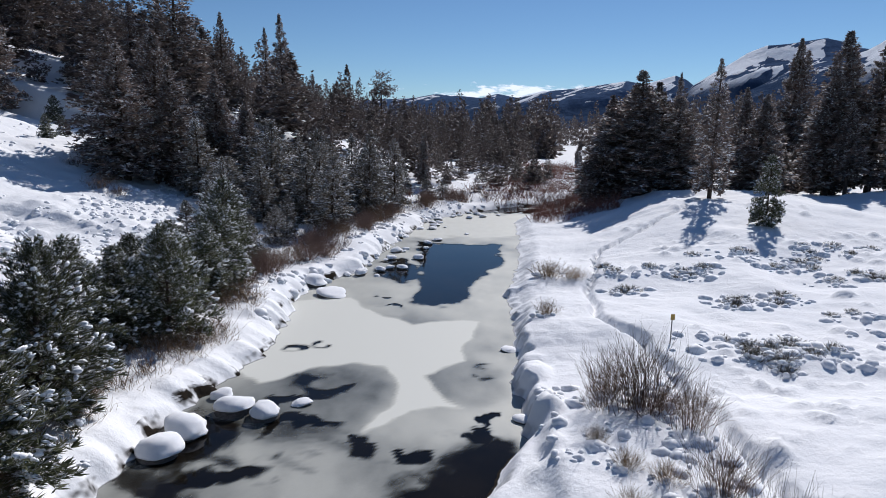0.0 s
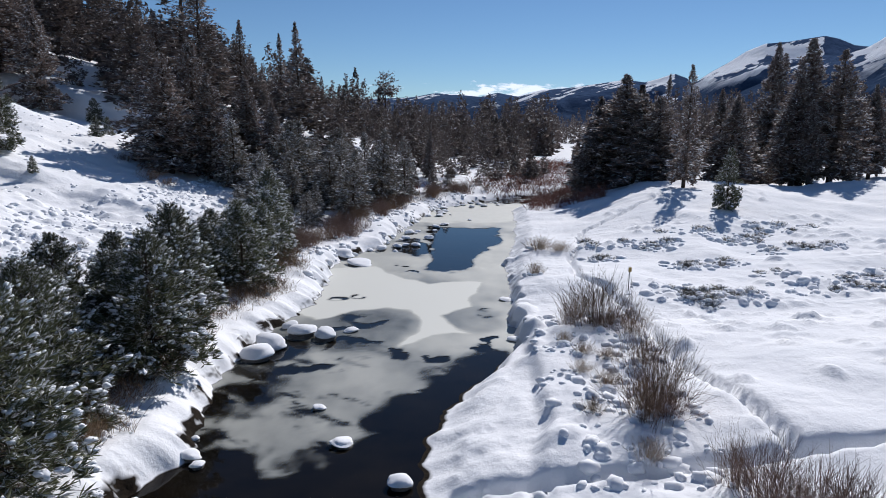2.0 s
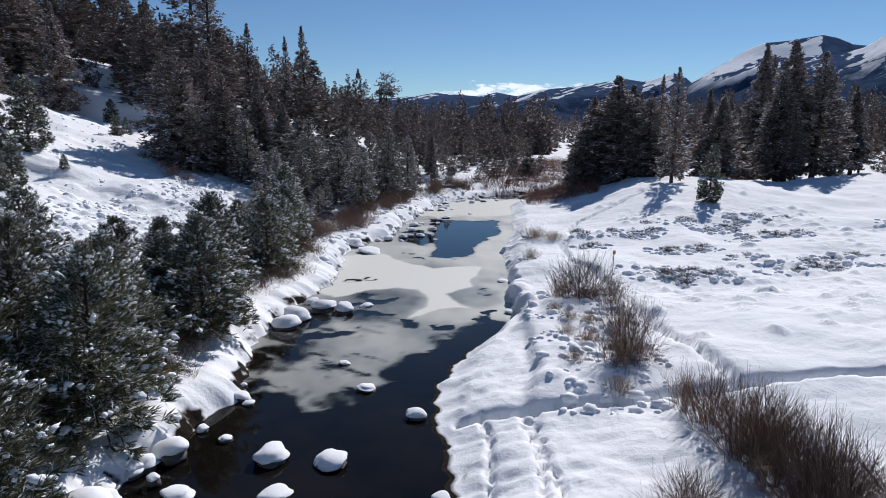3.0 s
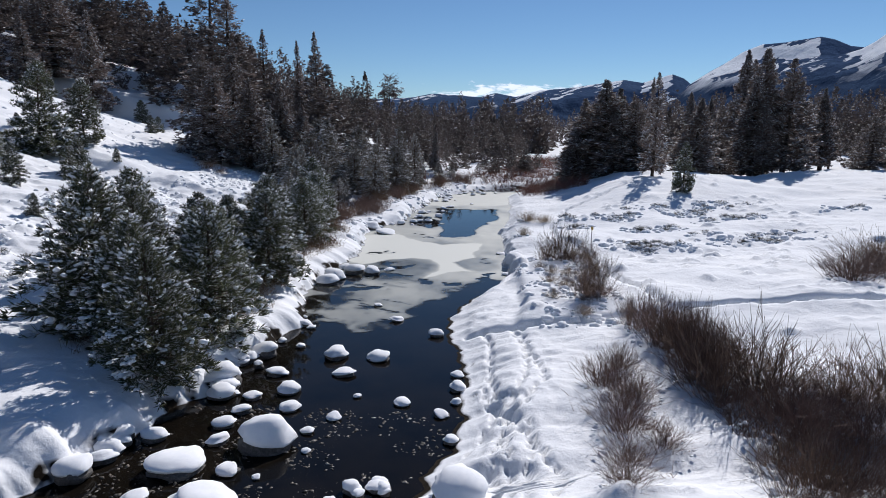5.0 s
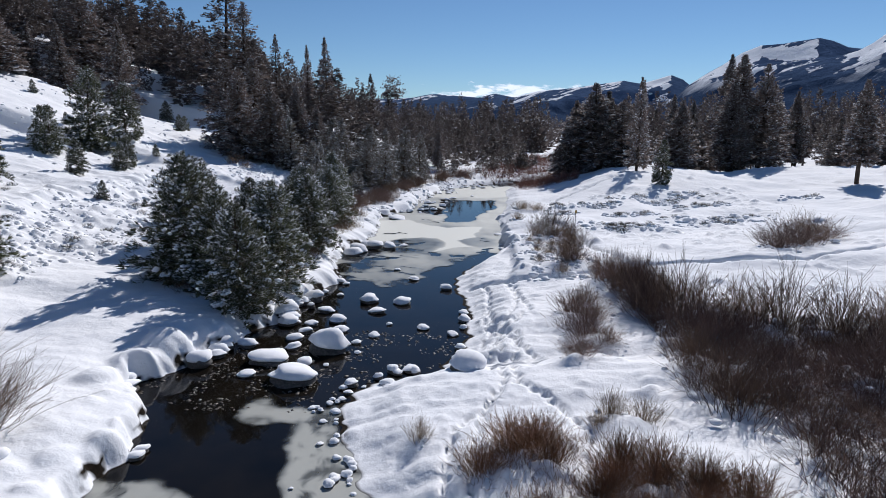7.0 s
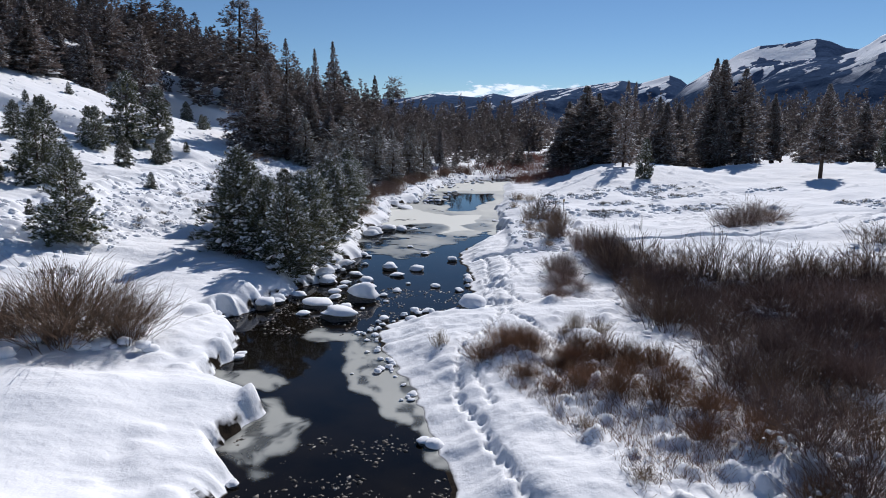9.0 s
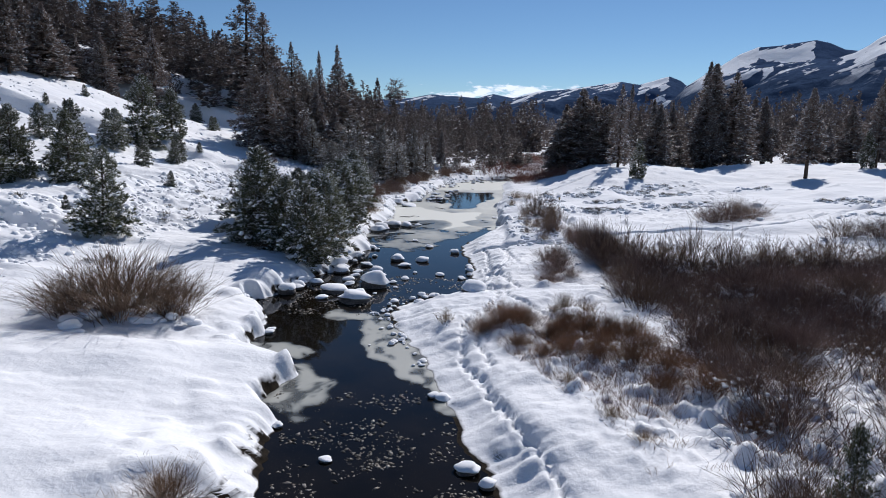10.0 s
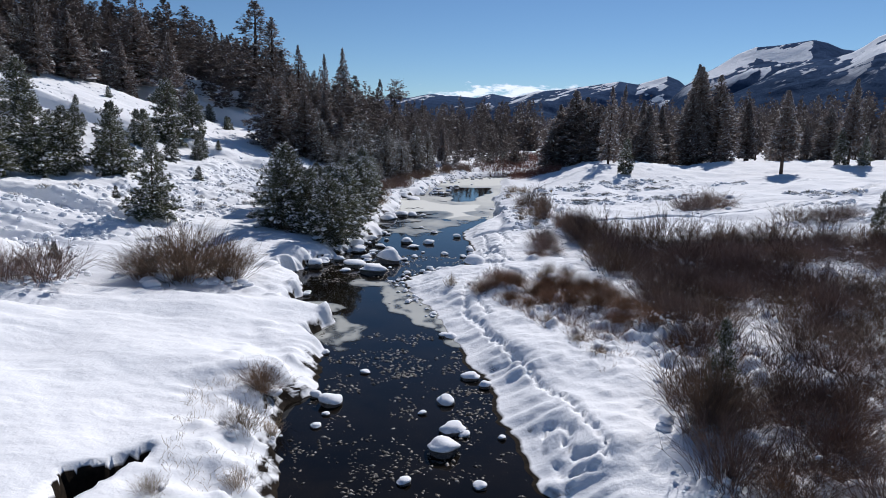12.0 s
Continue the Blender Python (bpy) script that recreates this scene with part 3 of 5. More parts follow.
# the sheet's columns follow the two banks, so that their edges stay crisp
gy = np.concatenate([-28 - steps_out([(20, 0.22, 1.04)], 370)[:0:-1], np.arange(-28, 9, 0.11), np.arange(9, 30, 0.16), 30 + steps_out([(35, 0.17, 1.012), (90, 0.45, 1.02)], 2600)])
left_out, right_out = steps_out([(1.8, 0.06, 1.05), (12, 0.15, 1.0), (34, 0.16, 1.012)], 2400), steps_out([(1.8, 0.06, 1.012), (5.5, 0.085, 1.0), (20, 0.15, 1.0), (40, 0.17, 1.015)], 2400)
inner = np.linspace(0, 1, 22)[1:-1]
near_far = np.minimum(gy, 390)
EL, ER = edge(LEFT_EDGE, near_far, 3)[:, None] + 0.12, edge(RIGHT_EDGE, near_far, 7)[:, None] - 0.12
GX = np.concatenate([EL - left_out[None, ::-1], EL + (ER - EL) * inner[None], ER + right_out[None]], 1)
GY = np.repeat(gy[:, None], GX.shape[1], 1)
GZ = surface(GX, GY)
ground = tagged(new("ground", soup("ground", np.stack([GX, GY, GZ], -1).reshape(-1, 3), grid_faces(GX.shape[1], len(gy)), SNOW_GROUND)),
                "bright settled snow over a creek valley, trodden by footprints", "snowy ground", kind="structure")

gl, gr = edge_dist(GX, GY)
# above 1 all through the gully, whose shaded walls are coloured near-black
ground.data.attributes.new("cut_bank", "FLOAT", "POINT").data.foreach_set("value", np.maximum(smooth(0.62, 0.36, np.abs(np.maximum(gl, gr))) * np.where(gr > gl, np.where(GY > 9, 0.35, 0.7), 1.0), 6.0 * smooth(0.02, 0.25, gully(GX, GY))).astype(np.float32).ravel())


def gz(x, y):
    """Height of the ground's mesh at a place."""
    j = int(np.clip(np.searchsorted(gy, y) - 1, 0, len(gy) - 2))
    v = (y - gy[j]) / (gy[j + 1] - gy[j])
    return float(np.interp(x, GX[j], GZ[j]) * (1 - v) + np.interp(x, GX[j + 1], GZ[j + 1]) * v)


# ---- creek water and its ice ----
def creek_sheet(name, z, y0, y1, step, across, mat, over=0.5):
    ys = np.arange(y0, y1, step)
    l, r = edge(LEFT_EDGE, ys, 3) - over, edge(RIGHT_EDGE, ys, 7) + over
    t = np.linspace(0, 1, across)
    X = l[:, None] + (r - l)[:, None] * t[None]
    Y = np.repeat(ys[:, None], across, 1)
    return soup(name, np.stack([X, Y, np.full_like(X, z)], -1).reshape(-1, 3), grid_faces(across, len(ys)), mat), X, Y


me, X, Y = creek_sheet("water", 0.0, -69, 380, 0.7, 6, WATER)
tagged(new("water", me), "dark, slow, clear creek water with a still surface", "creek", kind="structure")


def spot(X, Y, x, y, rx, ry, turn=0.0, soft=0.35, s=0, fray=0.2):
    c, sn = math.cos(radians(turn)), math.sin(radians(turn))
    dx, dy = X - x, Y - y
    u, v = (dx * c + dy * sn) / rx, (dy * c - dx * sn) / ry
    return smooth(1 + soft, 1 - soft, np.sqrt(u * u + v * v) + fray * fbm(X * 0.8, Y * 0.8, 80 + s, 4))


me, X, Y = creek_sheet("ice", 0.012, -17, 64, 0.14, 96, ICE, 0.3)
wob = 1.1 * fbm(X * 0.6, Y * 0.45, 90, 4)
T = smooth(7.6, 9.6, Y + wob) * (np.interp(Y, [8, 13, 19, 30], [0.30, 0.36, 0.46, 0.5]) + 0.13 * fbm(X * 0.45 + 0.2 * Y, Y * 0.3, 91, 4))
# the white sheet in the middle reach, with two arms and a forked tongue downstream
WHITE_RIM = [(-8.6, 28.4), (-6.2, 29.3), (-4.6, 26.8), (-3.0, 25.3), (-1.8, 25.9), (-0.3, 26.1), (-0.5, 23.8), (-1.1, 22.3), (-0.8, 21.3), (-1.6, 20.7), (-2.1, 20.0), (-1.9, 19.0), (-1.4, 18.1), (-0.8, 17.5),
             (-1.7, 17.5), (-2.4, 17.1), (-3.0, 16.3), (-3.7, 15.6), (-3.6, 16.4), (-3.1, 17.5), (-2.9, 19.0), (-3.1, 19.7), (-3.6, 20.6), (-4.6, 20.8), (-5.8, 20.4), (-7.2, 19.0), (-9.2, 21.0), (-9.4, 27.0)]
OPEN_RIM = [(-10, 8.6), (-7.3, 8.3), (-6.5, 8.2), (-5.0, 7.5), (-4.7, 9.0), (-3.6, 8.8), (-3.9, 11.2), (-3.3, 12.3), (-2.6, 12.9), (-2.0, 13.8), (-1.4, 14.4), (-1.0, 15.4), (-0.1, 15.1), (3, 14.5), (3, -40), (-14, -40), (-14, 8.6)]
POOL_RIM = [(-3.9, 44.2), (1.4, 43.2), (1.3, 37.6), (-0.1, 34.3), (-0.6, 31.5), (-0.9, 28.3), (-2.4, 28.1), (-3.3, 28.6), (-3.0, 33.3), (-3.7, 38.0)]


def inside_rim(X, Y, rim, soft, fray=0.0, s=0):
    """1 inside a closed outline, falling to 0 over a soft, frayed edge."""
    px, py = X + fray * fbm(X * 1.1, Y * 0.9, 70 + s, 4), Y + fray * 1.6 * fbm(X * 0.9, Y * 0.8, 75 + s, 4)
    best, odd = np.full(X.shape, 99.0), np.zeros(X.shape, bool)
    for (ax, ay), (bx, by) in zip(rim, rim[1:] + rim[:1]):
        vx, vy = bx - ax, by - ay
        t = np.clip(((px - ax) * vx + (py - ay) * vy) / (vx * vx + vy * vy), 0, 1)
        best = np.minimum(best, np.hypot(px - ax - t * vx, (py - ay - t * vy) * 0.7))
        if by != ay:
            odd ^= ((ay > py) != (by > py)) & (px < vx * (py - ay) / vy + ax)
    return smooth(-soft, soft, np.where(odd, best, -best))


T = 0.47 + 0.10 * fbm(X * 0.35 + 0.2 * Y, Y * 0.3, 91, 3) + 0.05 * fbm(X * 1.3, Y * 0.7, 92, 4)
T = T + 0.10 * smooth(24, 30, Y) - 0.12 * smooth(19, 11, Y)
T = T * (1 - 0.35 * spot(X, Y, -5.6, 18.0, 2.4, 2.6, 15, 0.25, 3, 0.12)) * (1 - 0.3 * spot(X, Y, -0.9, 19.4, 1.3, 1.9, 0, 0.3, 4, 0.12)) * (1 - 0.25 * spot(X, Y, -6.0, 22.4, 1.2, 1.0, 0, 0.25, 5, 0.12))
white = inside_rim(X, Y, WHITE_RIM, 0.16, 0.10)
T = np.maximum(T, 0.86 * white)
T = np.maximum(T, 0.72 * smooth(44, 47, Y + fbm(X * 0.6, Y * 0.45, 90, 4)))
# open leads, drawn out and frayed by the current
WX, WY = X + 0.45 * fbm(X * 1.1, Y * 0.8, 92, 4), Y + 0.8 * fbm(X * 0.9, Y * 0.7, 93, 4)
smoke = fbm((X - 0.5 * Y) * 0.5, (Y + 0.5 * X) * 1.3, 94, 4)
T = T * (1 - 0.85 * smooth(-0.1, 0.5, smoke) * smooth(16.5, 11.0, Y)) * (1 - 0.25 * smooth(0.1, 0.7, smoke) * smooth(20, 14, Y) * (1 - white))
T = T * (1 - inside_rim(X, Y, OPEN_RIM, 0.45, 0.55, 1)) * (1 - inside_rim(X, Y, POOL_RIM, 0.22, 0.3, 2))
LEADS = [(-7.4, 11.6, 0.9, 1.0, -15, 0.6, 7), (-6.6, 13.6, 0.75, 0.45, 15, 0.4, 8), (-5.4, 15.9, 0.9, 0.2, 12, 0.5, 9), (-3.3, 14.7, 0.25, 0.4, 0, 0.4, 10), (-2.1, 15.0, 0.2, 0.35, 30, 0.4, 6),
         (-4.4, 35.2, 1.0, 2.6, 10, 0.3, 12), (-5.6, 18.1, 0.75, 0.3, 25, 0.3, 14), (-0.4, 16.5, 0.28, 0.4, 0, 0.15, 16), (3.4, 61.5, 3.5, 2.2, 0, 0.3, 18), (-8.0, 15.7, 1.1, 1.3, 0, 0.4, 19), (-3.9, 27.9, 0.5, 0.2, 0, 0.4, 23), (-4.6, 29.6, 0.3, 0.3, 0, 0.4, 24)]
for x, y, rx, ry, turn, soft, k in LEADS:
    T = T * (1 - spot(WX, WY, x, y, rx, ry, turn, soft, k, 0.3))
# dark rings thawed round sunken stones
for x, y, rx, ry, k in [(-5.1, 19.2, 0.75, 0.75, 25), (-0.45, 20.5, 0.42, 0.6, 26), (-6.0, 22.7, 0.35, 0.4, 27), (-6.9, 22.2, 0.35, 0.3, 28)]:
    T = T * (1 - smooth(-0.5, 0.3, fbm(X * 1.7, Y * 1.7, k, 2)) * spot(X, Y, x, y, rx, ry, 0, 0.25, k, 0.5) * (1 - spot(X, Y, x - 0.05, y - 0.1, rx * 0.6, ry * 0.55, 0, 0.3, k, 0.25)))
# loose rafts below the stones
raft = 0.52 * np.maximum(spot(X, Y, -4.5, -10.4, 0.75, 4.6, 26, 0.35, 21, 0.6), spot(X, Y, -6.2, -6.5, 1.0, 0.6, 0, 0.3, 23, 0.45))
raft = np.maximum(raft, 0.5 * np.maximum(spot(X, Y, -6.9, -13.9, 0.9, 1.5, 0, 0.3, 22, 0.4), spot(X, Y, -8.3, -10.7, 1.2, 0.6, -20, 0.3, 24, 0.4)))
raft = raft * (1 - 0.55 * smooth(0.1, 0.7, fbm(X * 2.2, Y * 1.6, 97, 4)))
T = np.maximum(T, raft)
me.attributes.new("thickness", "FLOAT", "POINT").data.foreach_set("value", T.astype(np.float32).ravel())
tagged(new("ice", me), "grey and white thin ice sheet over the creek with dark open leads", "ice", kind="structure")


# ---- plants ----
def unit(v):
    return v / np.maximum(np.linalg.norm(v, axis=-1, keepdims=True), 1e-6)


def tube_rows(a, b, ra, rb, sides=5):
    """Tapered prisms from a to b; corners and quads."""
    a, b = np.atleast_2d(a).astype(float), np.atleast_2d(b).astype(float)
    n = len(a)
    d = unit(b - a)
    ref = np.where(np.abs(d[:, 2:3]) > 0.9, [[1.0, 0, 0]], [[0, 0, 1.0]])
    u = unit(np.cross(d, ref))
    w = np.cross(d, u)
    t = np.arange(sides) * 2 * np.pi / sides
    ring = u[:, None] * np.cos(t)[None, :, None] + w[:, None] * np.sin(t)[None, :, None]
    ra, rb = np.broadcast_to(ra, n)[:, None, None], np.broadcast_to(rb, n)[:, None, None]
    v = np.concatenate([a[:, None] + ring * ra, b[:, None] + ring * rb], 1)
    k = np.arange(sides)
    f = np.stack([k, (k + 1) % sides, (k + 1) % sides + sides, k + sides], -1)
    return v.reshape(-1, 3), (f[None] + (np.arange(n) * 2 * sides)[:, None, None]).reshape(-1, 4)


ICO_T = (1 + 5 ** 0.5) / 2
ICO = np.array([[-1, ICO_T, 0], [1, ICO_T, 0], [-1, -ICO_T, 0], [1, -ICO_T, 0], [0, -1, ICO_T], [0, 1, ICO_T], [0, -1, -ICO_T], [0, 1, -ICO_T], [ICO_T, 0, -1], [ICO_T, 0, 1], [-ICO_T, 0, -1], [-ICO_T, 0, 1]]) / 1.9
ICO_F = np.array([[0, 11, 5], [0, 5, 1], [0, 1, 7], [0, 7, 10], [0, 10, 11], [1, 5, 9], [5, 11, 4], [11, 10, 2], [10, 7, 6], [7, 1, 8],
                  [3, 9, 4], [3, 4, 2], [3, 2, 6], [3, 6, 8], [3, 8, 9], [4, 9, 5], [2, 4, 11], [6, 2, 10], [8, 6, 7], [9, 8, 1]])


def blobs(c, r, rng, flat=0.6, along=None, long=1.0, round_=False, jag=0.25):
    """Small lumps: jittered, flattened eight-sided bodies, drawn out along a way where one is given."""
    n = len(c)
    base = np.array([[1, 0, 0], [0, 1, 0], [-1, 0, 0], [0, -1, 0], [0, 0, 1], [0, 0, -0.6]], float)
    if round_:
        base = ICO
    m = len(base)
    v = base[None] * r[:, None, None] * (1 + rng.uniform(-jag, jag, (n, m, 3))) * [long, 1 / long, flat]
    t = rng.uniform(0, 6.28, n) if along is None else np.arctan2(along[:, 1], along[:, 0])
    tilt = np.zeros(n) if along is None else along[:, 2]
    x, y = v[..., 0] * np.cos(t)[:, None] - v[..., 1] * np.sin(t)[:, None], v[..., 0] * np.sin(t)[:, None] + v[..., 1] * np.cos(t)[:, None]
    v = np.stack([x, y, v[..., 2] + v[..., 0] * tilt[:, None]], -1) + c[:, None]
    f = np.array([[0, 1, 4], [1, 2, 4], [2, 3, 4], [3, 0, 4], [1, 0, 5], [2, 1, 5], [3, 2, 5], [0, 3, 5]])
    f = ICO_F if round_ else f
    return v.reshape(-1, 3), (f[None] + (np.arange(n) * m)[:, None, None]).reshape(-1, 3)


def lumps(c, r, rng, flat=0.7):
    """Rounded lumps of snow: small uneven balls."""
    bm = bmesh.new()
    bmesh.ops.create_icosphere(bm, subdivisions=2, radius=1)
    base = np.array([v.co[:] for v in bm.verts])
    f = np.array([[v.index for v in p.verts] for p in bm.faces])
    bm.free()
    V = []
    for k in range(len(c)):
        w = base * (1 + 0.22 * vnoise(base[:, 0] * 1.7 + k * 3.1, base[:, 1] * 1.7 + base[:, 2], 5)[:, None])
        V.append(w * r[k] * [1, rng.uniform(0.7, 1.2), flat] + c[k])
    return np.concatenate(V), (f[None] + (np.arange(len(c)) * len(base))[:, None, None]).reshape(-1, 3)


def pine_parts(seed, h, r, base, nb, nt, size, blades, snow, peak=0.85, lean=0.02, bushy=0.0, flake=0.6, slim=0.16, round_=False, aim=0.7):
    """Corners and faces of a conifer: trunk with limbs, needle sprays, and the snow that lies on them."""
    rng = np.random.default_rng(seed)
    zz = base + (0.985 - base) * np.sort(rng.uniform(0, 1, nb)) ** 0.92
    zz = zz + 0.5 * (np.round(zz / 0.042) * 0.042 - zz)
    az = np.arange(nb) * 2.39996 + rng.uniform(-0.5, 0.5, nb)
    q = (zz - base) / (1 - base)
    prof = np.clip((1 - q) ** peak * np.clip(0.55 + q * 3.2, 0, 1), 0.03, 1) + bushy * np.sin(q * np.pi)
    ring = np.floor(zz * h * 1.1)
    gaps = 0.42 + 0.62 * rng.uniform(0, 1, nb) ** 0.8 + 0.30 * hash2(ring, np.floor(az * 0.9), seed)
    ln = r * prof * gaps
    rise = np.interp(q, [0, 0.4, 1], [-0.18, 0.12, 0.9]) + rng.uniform(-0.15, 0.15, nb)
    bend = lean * h * np.sin(zz * 2.2 + seed)
    root = np.stack([bend, bend * 0.5, zz * h], -1)
    way = unit(np.stack([np.cos(az), np.sin(az), rise], -1))
    tip = root + way * ln[:, None]
    # trunk in six lengths, then limbs
    tz = np.linspace(-0.04, 1, 7)
    tb = lean * h * np.sin(np.clip(tz, 0, 1) * 2.2 + seed)
    tp = np.stack([tb, tb * 0.5, tz * h], -1)
    rad = 0.016 * h * (1 - np.clip(tz, 0, 1)) ** 0.8 + 0.008
    tv, tf = tube_rows(tp[:-1], tp[1:], rad[:-1], rad[1:], 7)
    bv, bf = tube_rows(root, tip - way * ln[:, None] * 0.1, 0.004 * h * (1 - q) ** 0.7 + 0.006, 0.004, 3)
    trunk = (np.concatenate([tv, bv]), np.concatenate([tf, bf + len(tv)]))
    # sprays of needles along each limb
    s = rng.uniform(0.22, 1.0, (nb, nt)) ** 0.75
    side = np.cross(way, [0, 0, 1.0])
    c = root[:, None] + way[:, None] * (ln[:, None] * s)[..., None]
    c = c + side[:, None] * (rng.uniform(-1, 1, (nb, nt)) * 0.30 * ln[:, None] * (1.15 - s))[..., None]
    c[..., 2] += rng.uniform(-0.5, 0.5, (nb, nt)) * size - 0.10 * ln[:, None] * s ** 2 * (1 - q)[:, None]
    c, out = c.reshape(-1, 3), np.repeat(way, nt, 0)
    n = len(c)
    sz = size * rng.uniform(0.7, 1.3, n) * np.repeat(0.28 + 0.72 * (1 - q), nt)
    d = unit(rng.normal(0, 1, (n, blades, 3)) * [1, 1, 0.6] + out[:, None] * aim + [0, 0, 0.43 * aim])
    p = unit(np.cross(d, rng.normal(0, 1, (n, blades, 3)))) * slim
    a = c[:, None] - d * (sz * 0.15)[:, None, None]
    t = c[:, None] + d * sz[:, None, None]
    m = c[:, None] + d * (sz * 0.5)[:, None, None]
    w = p * sz[:, None, None]
    fv = np.stack([a, m + w, t, m - w], 2).reshape(-1, 3)
    k = np.arange(n * blades)[:, None] * 4
    ff = k + np.array([[0, 1, 2, 3]])
    pick = rng.uniform(0, 1, n) < snow * (0.35 + 1.1 * s.reshape(-1) ** 2) * np.clip(1.0 + 1.5 * vnoise(c[:, 0] * 2.2 + c[:, 1] * 1.4, c[:, 2] * 2.4, seed), 0, 2.4)
    if round_:
        pick &= rng.uniform(0, 1, n) < 0.7
    sc = c[pick] + [0, 0, 1] * (sz[pick] * 0.55)[:, None] + out[pick] * (sz[pick] * 0.5)[:, None]
    sr, so = sz[pick] * (0.35 + 0.75 * rng.uniform(0, 1, len(sc)) ** 1.5) * flake, out[pick]
    if round_:
        # each clump is three lumps run together
        sc = np.repeat(sc, 3, 0) + rng.normal(0, 0.5, (len(sc) * 3, 3)) * np.repeat(sr, 3)[:, None] * [1, 1, 0.5]
        sr, so = np.repeat(sr, 3) * rng.uniform(0.45, 0.85, len(sc)), np.repeat(so, 3, 0)
    sv, sf = blobs(sc, sr, rng, 0.62 if round_ else 0.5, so, 1.25 if round_ else 1.7, round_, 0.4 if round_ else 0.25)
    return trunk, (fv, ff), (sv, sf)


def pine(label, group, needles, *args, **kw):
    """One conifer at the origin, to be copied: trunk, crown and the snow on it."""
    trunk, crown, snow = pine_parts(*args, **kw)
    top = tagged(new("pine_tree"), label, "tree", group)
    child("trunk", soup("trunk", *trunk, BARK), top)
    tagged(child("crown", soup("crown", *crown, needles, False), top), kind="stuff")
    tagged(child("snow_load", soup("snow_load", *snow, SNOW), top, "clumps of fresh snow on the sprays"), kind="stuff")
    return top


def set_down(ob, x, y, size=1.0, turn=0.0, sink=0.05, wide=1.0):
    """A copy of a thing, standing on the ground at (x, y)."""
    c = copy_thing(ob, pose(x, y, gz(x, y) - sink, 0, 0, turn))
    c.scale = (size * wide, size * wide, size)
    return c


def drop_first(ob):
    """Take away the pattern that was only there to be copied."""
    for o in (*ob.children_recursive, ob):
        bpy.data.objects.remove(o)


# ---- young pines, thick with snow, on the left bank and slope ----
young = [pine("young pine with loaded, snow-covered sprays on the creek bank", "young bank pines", NEEDLES_NEAR, s, 4.5, 1.75, 0.03, 165, 20, 0.30, 8, 0.27, 0.68, 0.02, 0.16, 0.5, 0.07, True, 1.5) for s in (1, 2, 3)]
for k, (x, y, h) in enumerate([(-10.1, 0.7, 3.9), (-11.6, 2.9, 4.0), (-13.4, 3.9, 5.3), (-9.9, 4.7, 4.4), (-11.0, 7.6, 4.1), (-9.9, 11.2, 4.0), (-13.2, 12.1, 3.7), (-11.0, 14.8, 4.2),
                               (-12.3, 18.2, 3.7), (-10.8, 21, 3.7), (-12.0, 24.2, 3.3), (-12.6, 31.2, 4.3), (-11.4, 27.4, 3.7), (-14.2, 8.4, 4.2), (-15.5, 11.0, 4.6), (-12.4, 9.6, 3.4), (-12.0, 16.2, 3.0), (-12.0, 12.9, 3.0), (-11.6, 9.5, 3.3), (-12.9, 15.0, 3.3), (-11.7, 19.6, 3.2), (-12.8, 6.4, 3.8), (-12.3, 21.8, 3.2), (-11.2, 25.6, 3.0)]):
    set_down(young[k % 3], x, y, h / 4.5, k * 77, 0.1, 1.03)
for ob in young:
    drop_first(ob)
slope = [pine("small green pine dusted with snow on the open slope", "small slope pines", NEEDLES_NEAR, s, 5.0, 1.75, 0.05, 150, 20, 0.30, 7, 0.16, 0.65, 0.02, 0.1, 0.46, 0.095, True, 1.3) for s in (11, 12, 13)]
for k, (x, y, h) in enumerate([(-20.6, 1.5, 4.5), (-29.5, 14.0, 5.1), (-29.5, 7.8, 4.5), (-30.5, 6.2, 5.2), (-34.0, 27.6, 3.3), (-28.8, 22.9, 2.5), (-33.7, 33.7, 7.0), (-28.4, 28.0, 2.2), (-32.2, 36.8, 5.2), (-33.3, 50.7, 1.9),
                               (-34.4, 54.8, 2.2), (-40.2, 63.0, 3.3), (-24.3, 17.8, 1.25), (-24.4, 4.4, 0.9), (-44.4, 35.4, 1.2), (-46.3, 45.9, 1.4), (-29.9, 9.9, 1.3), (-28.9, 35.2, 1.1), (-40.5, 29.6, 1.3), (-33.0, 26.8, 3.6), (-28.6, 29.6, 2.7),
                               (-37.5, 36.6, 1.2), (-31.5, 3.0, 5.2), (-33.4, 0.2, 5.5), (-20.5, -8.6, 0.8), (-34.5, 11.0, 4.8), (-38.0, 24.0, 3.0), (-36.0, 17.0, 3.2), (-27.6, 10.4, 4.6), (-40.0, 14.0, 5.6), (-38.0, 8.0, 5.6), (-43.0, 20.0, 6.2), (-45.0, 27.0, 5.4), (-36.5, 3.0, 5.8), (16.4, 38.6, 4.1), (43.0, 43.5, 4.2), (44.8, 41.6, 3.4), (52, 41, 4.5), (20.5, -1.0, 2.6)]):
    set_down(slope[k % 3], x, y, h / 5, k * 61, 0.08, 1.0 if x < 0 else 0.7)
set_down(slope[1], 3.5, -22.6, 0.46, 40, 0.08, 0.55)
for ob in slope:
    drop_first(ob)

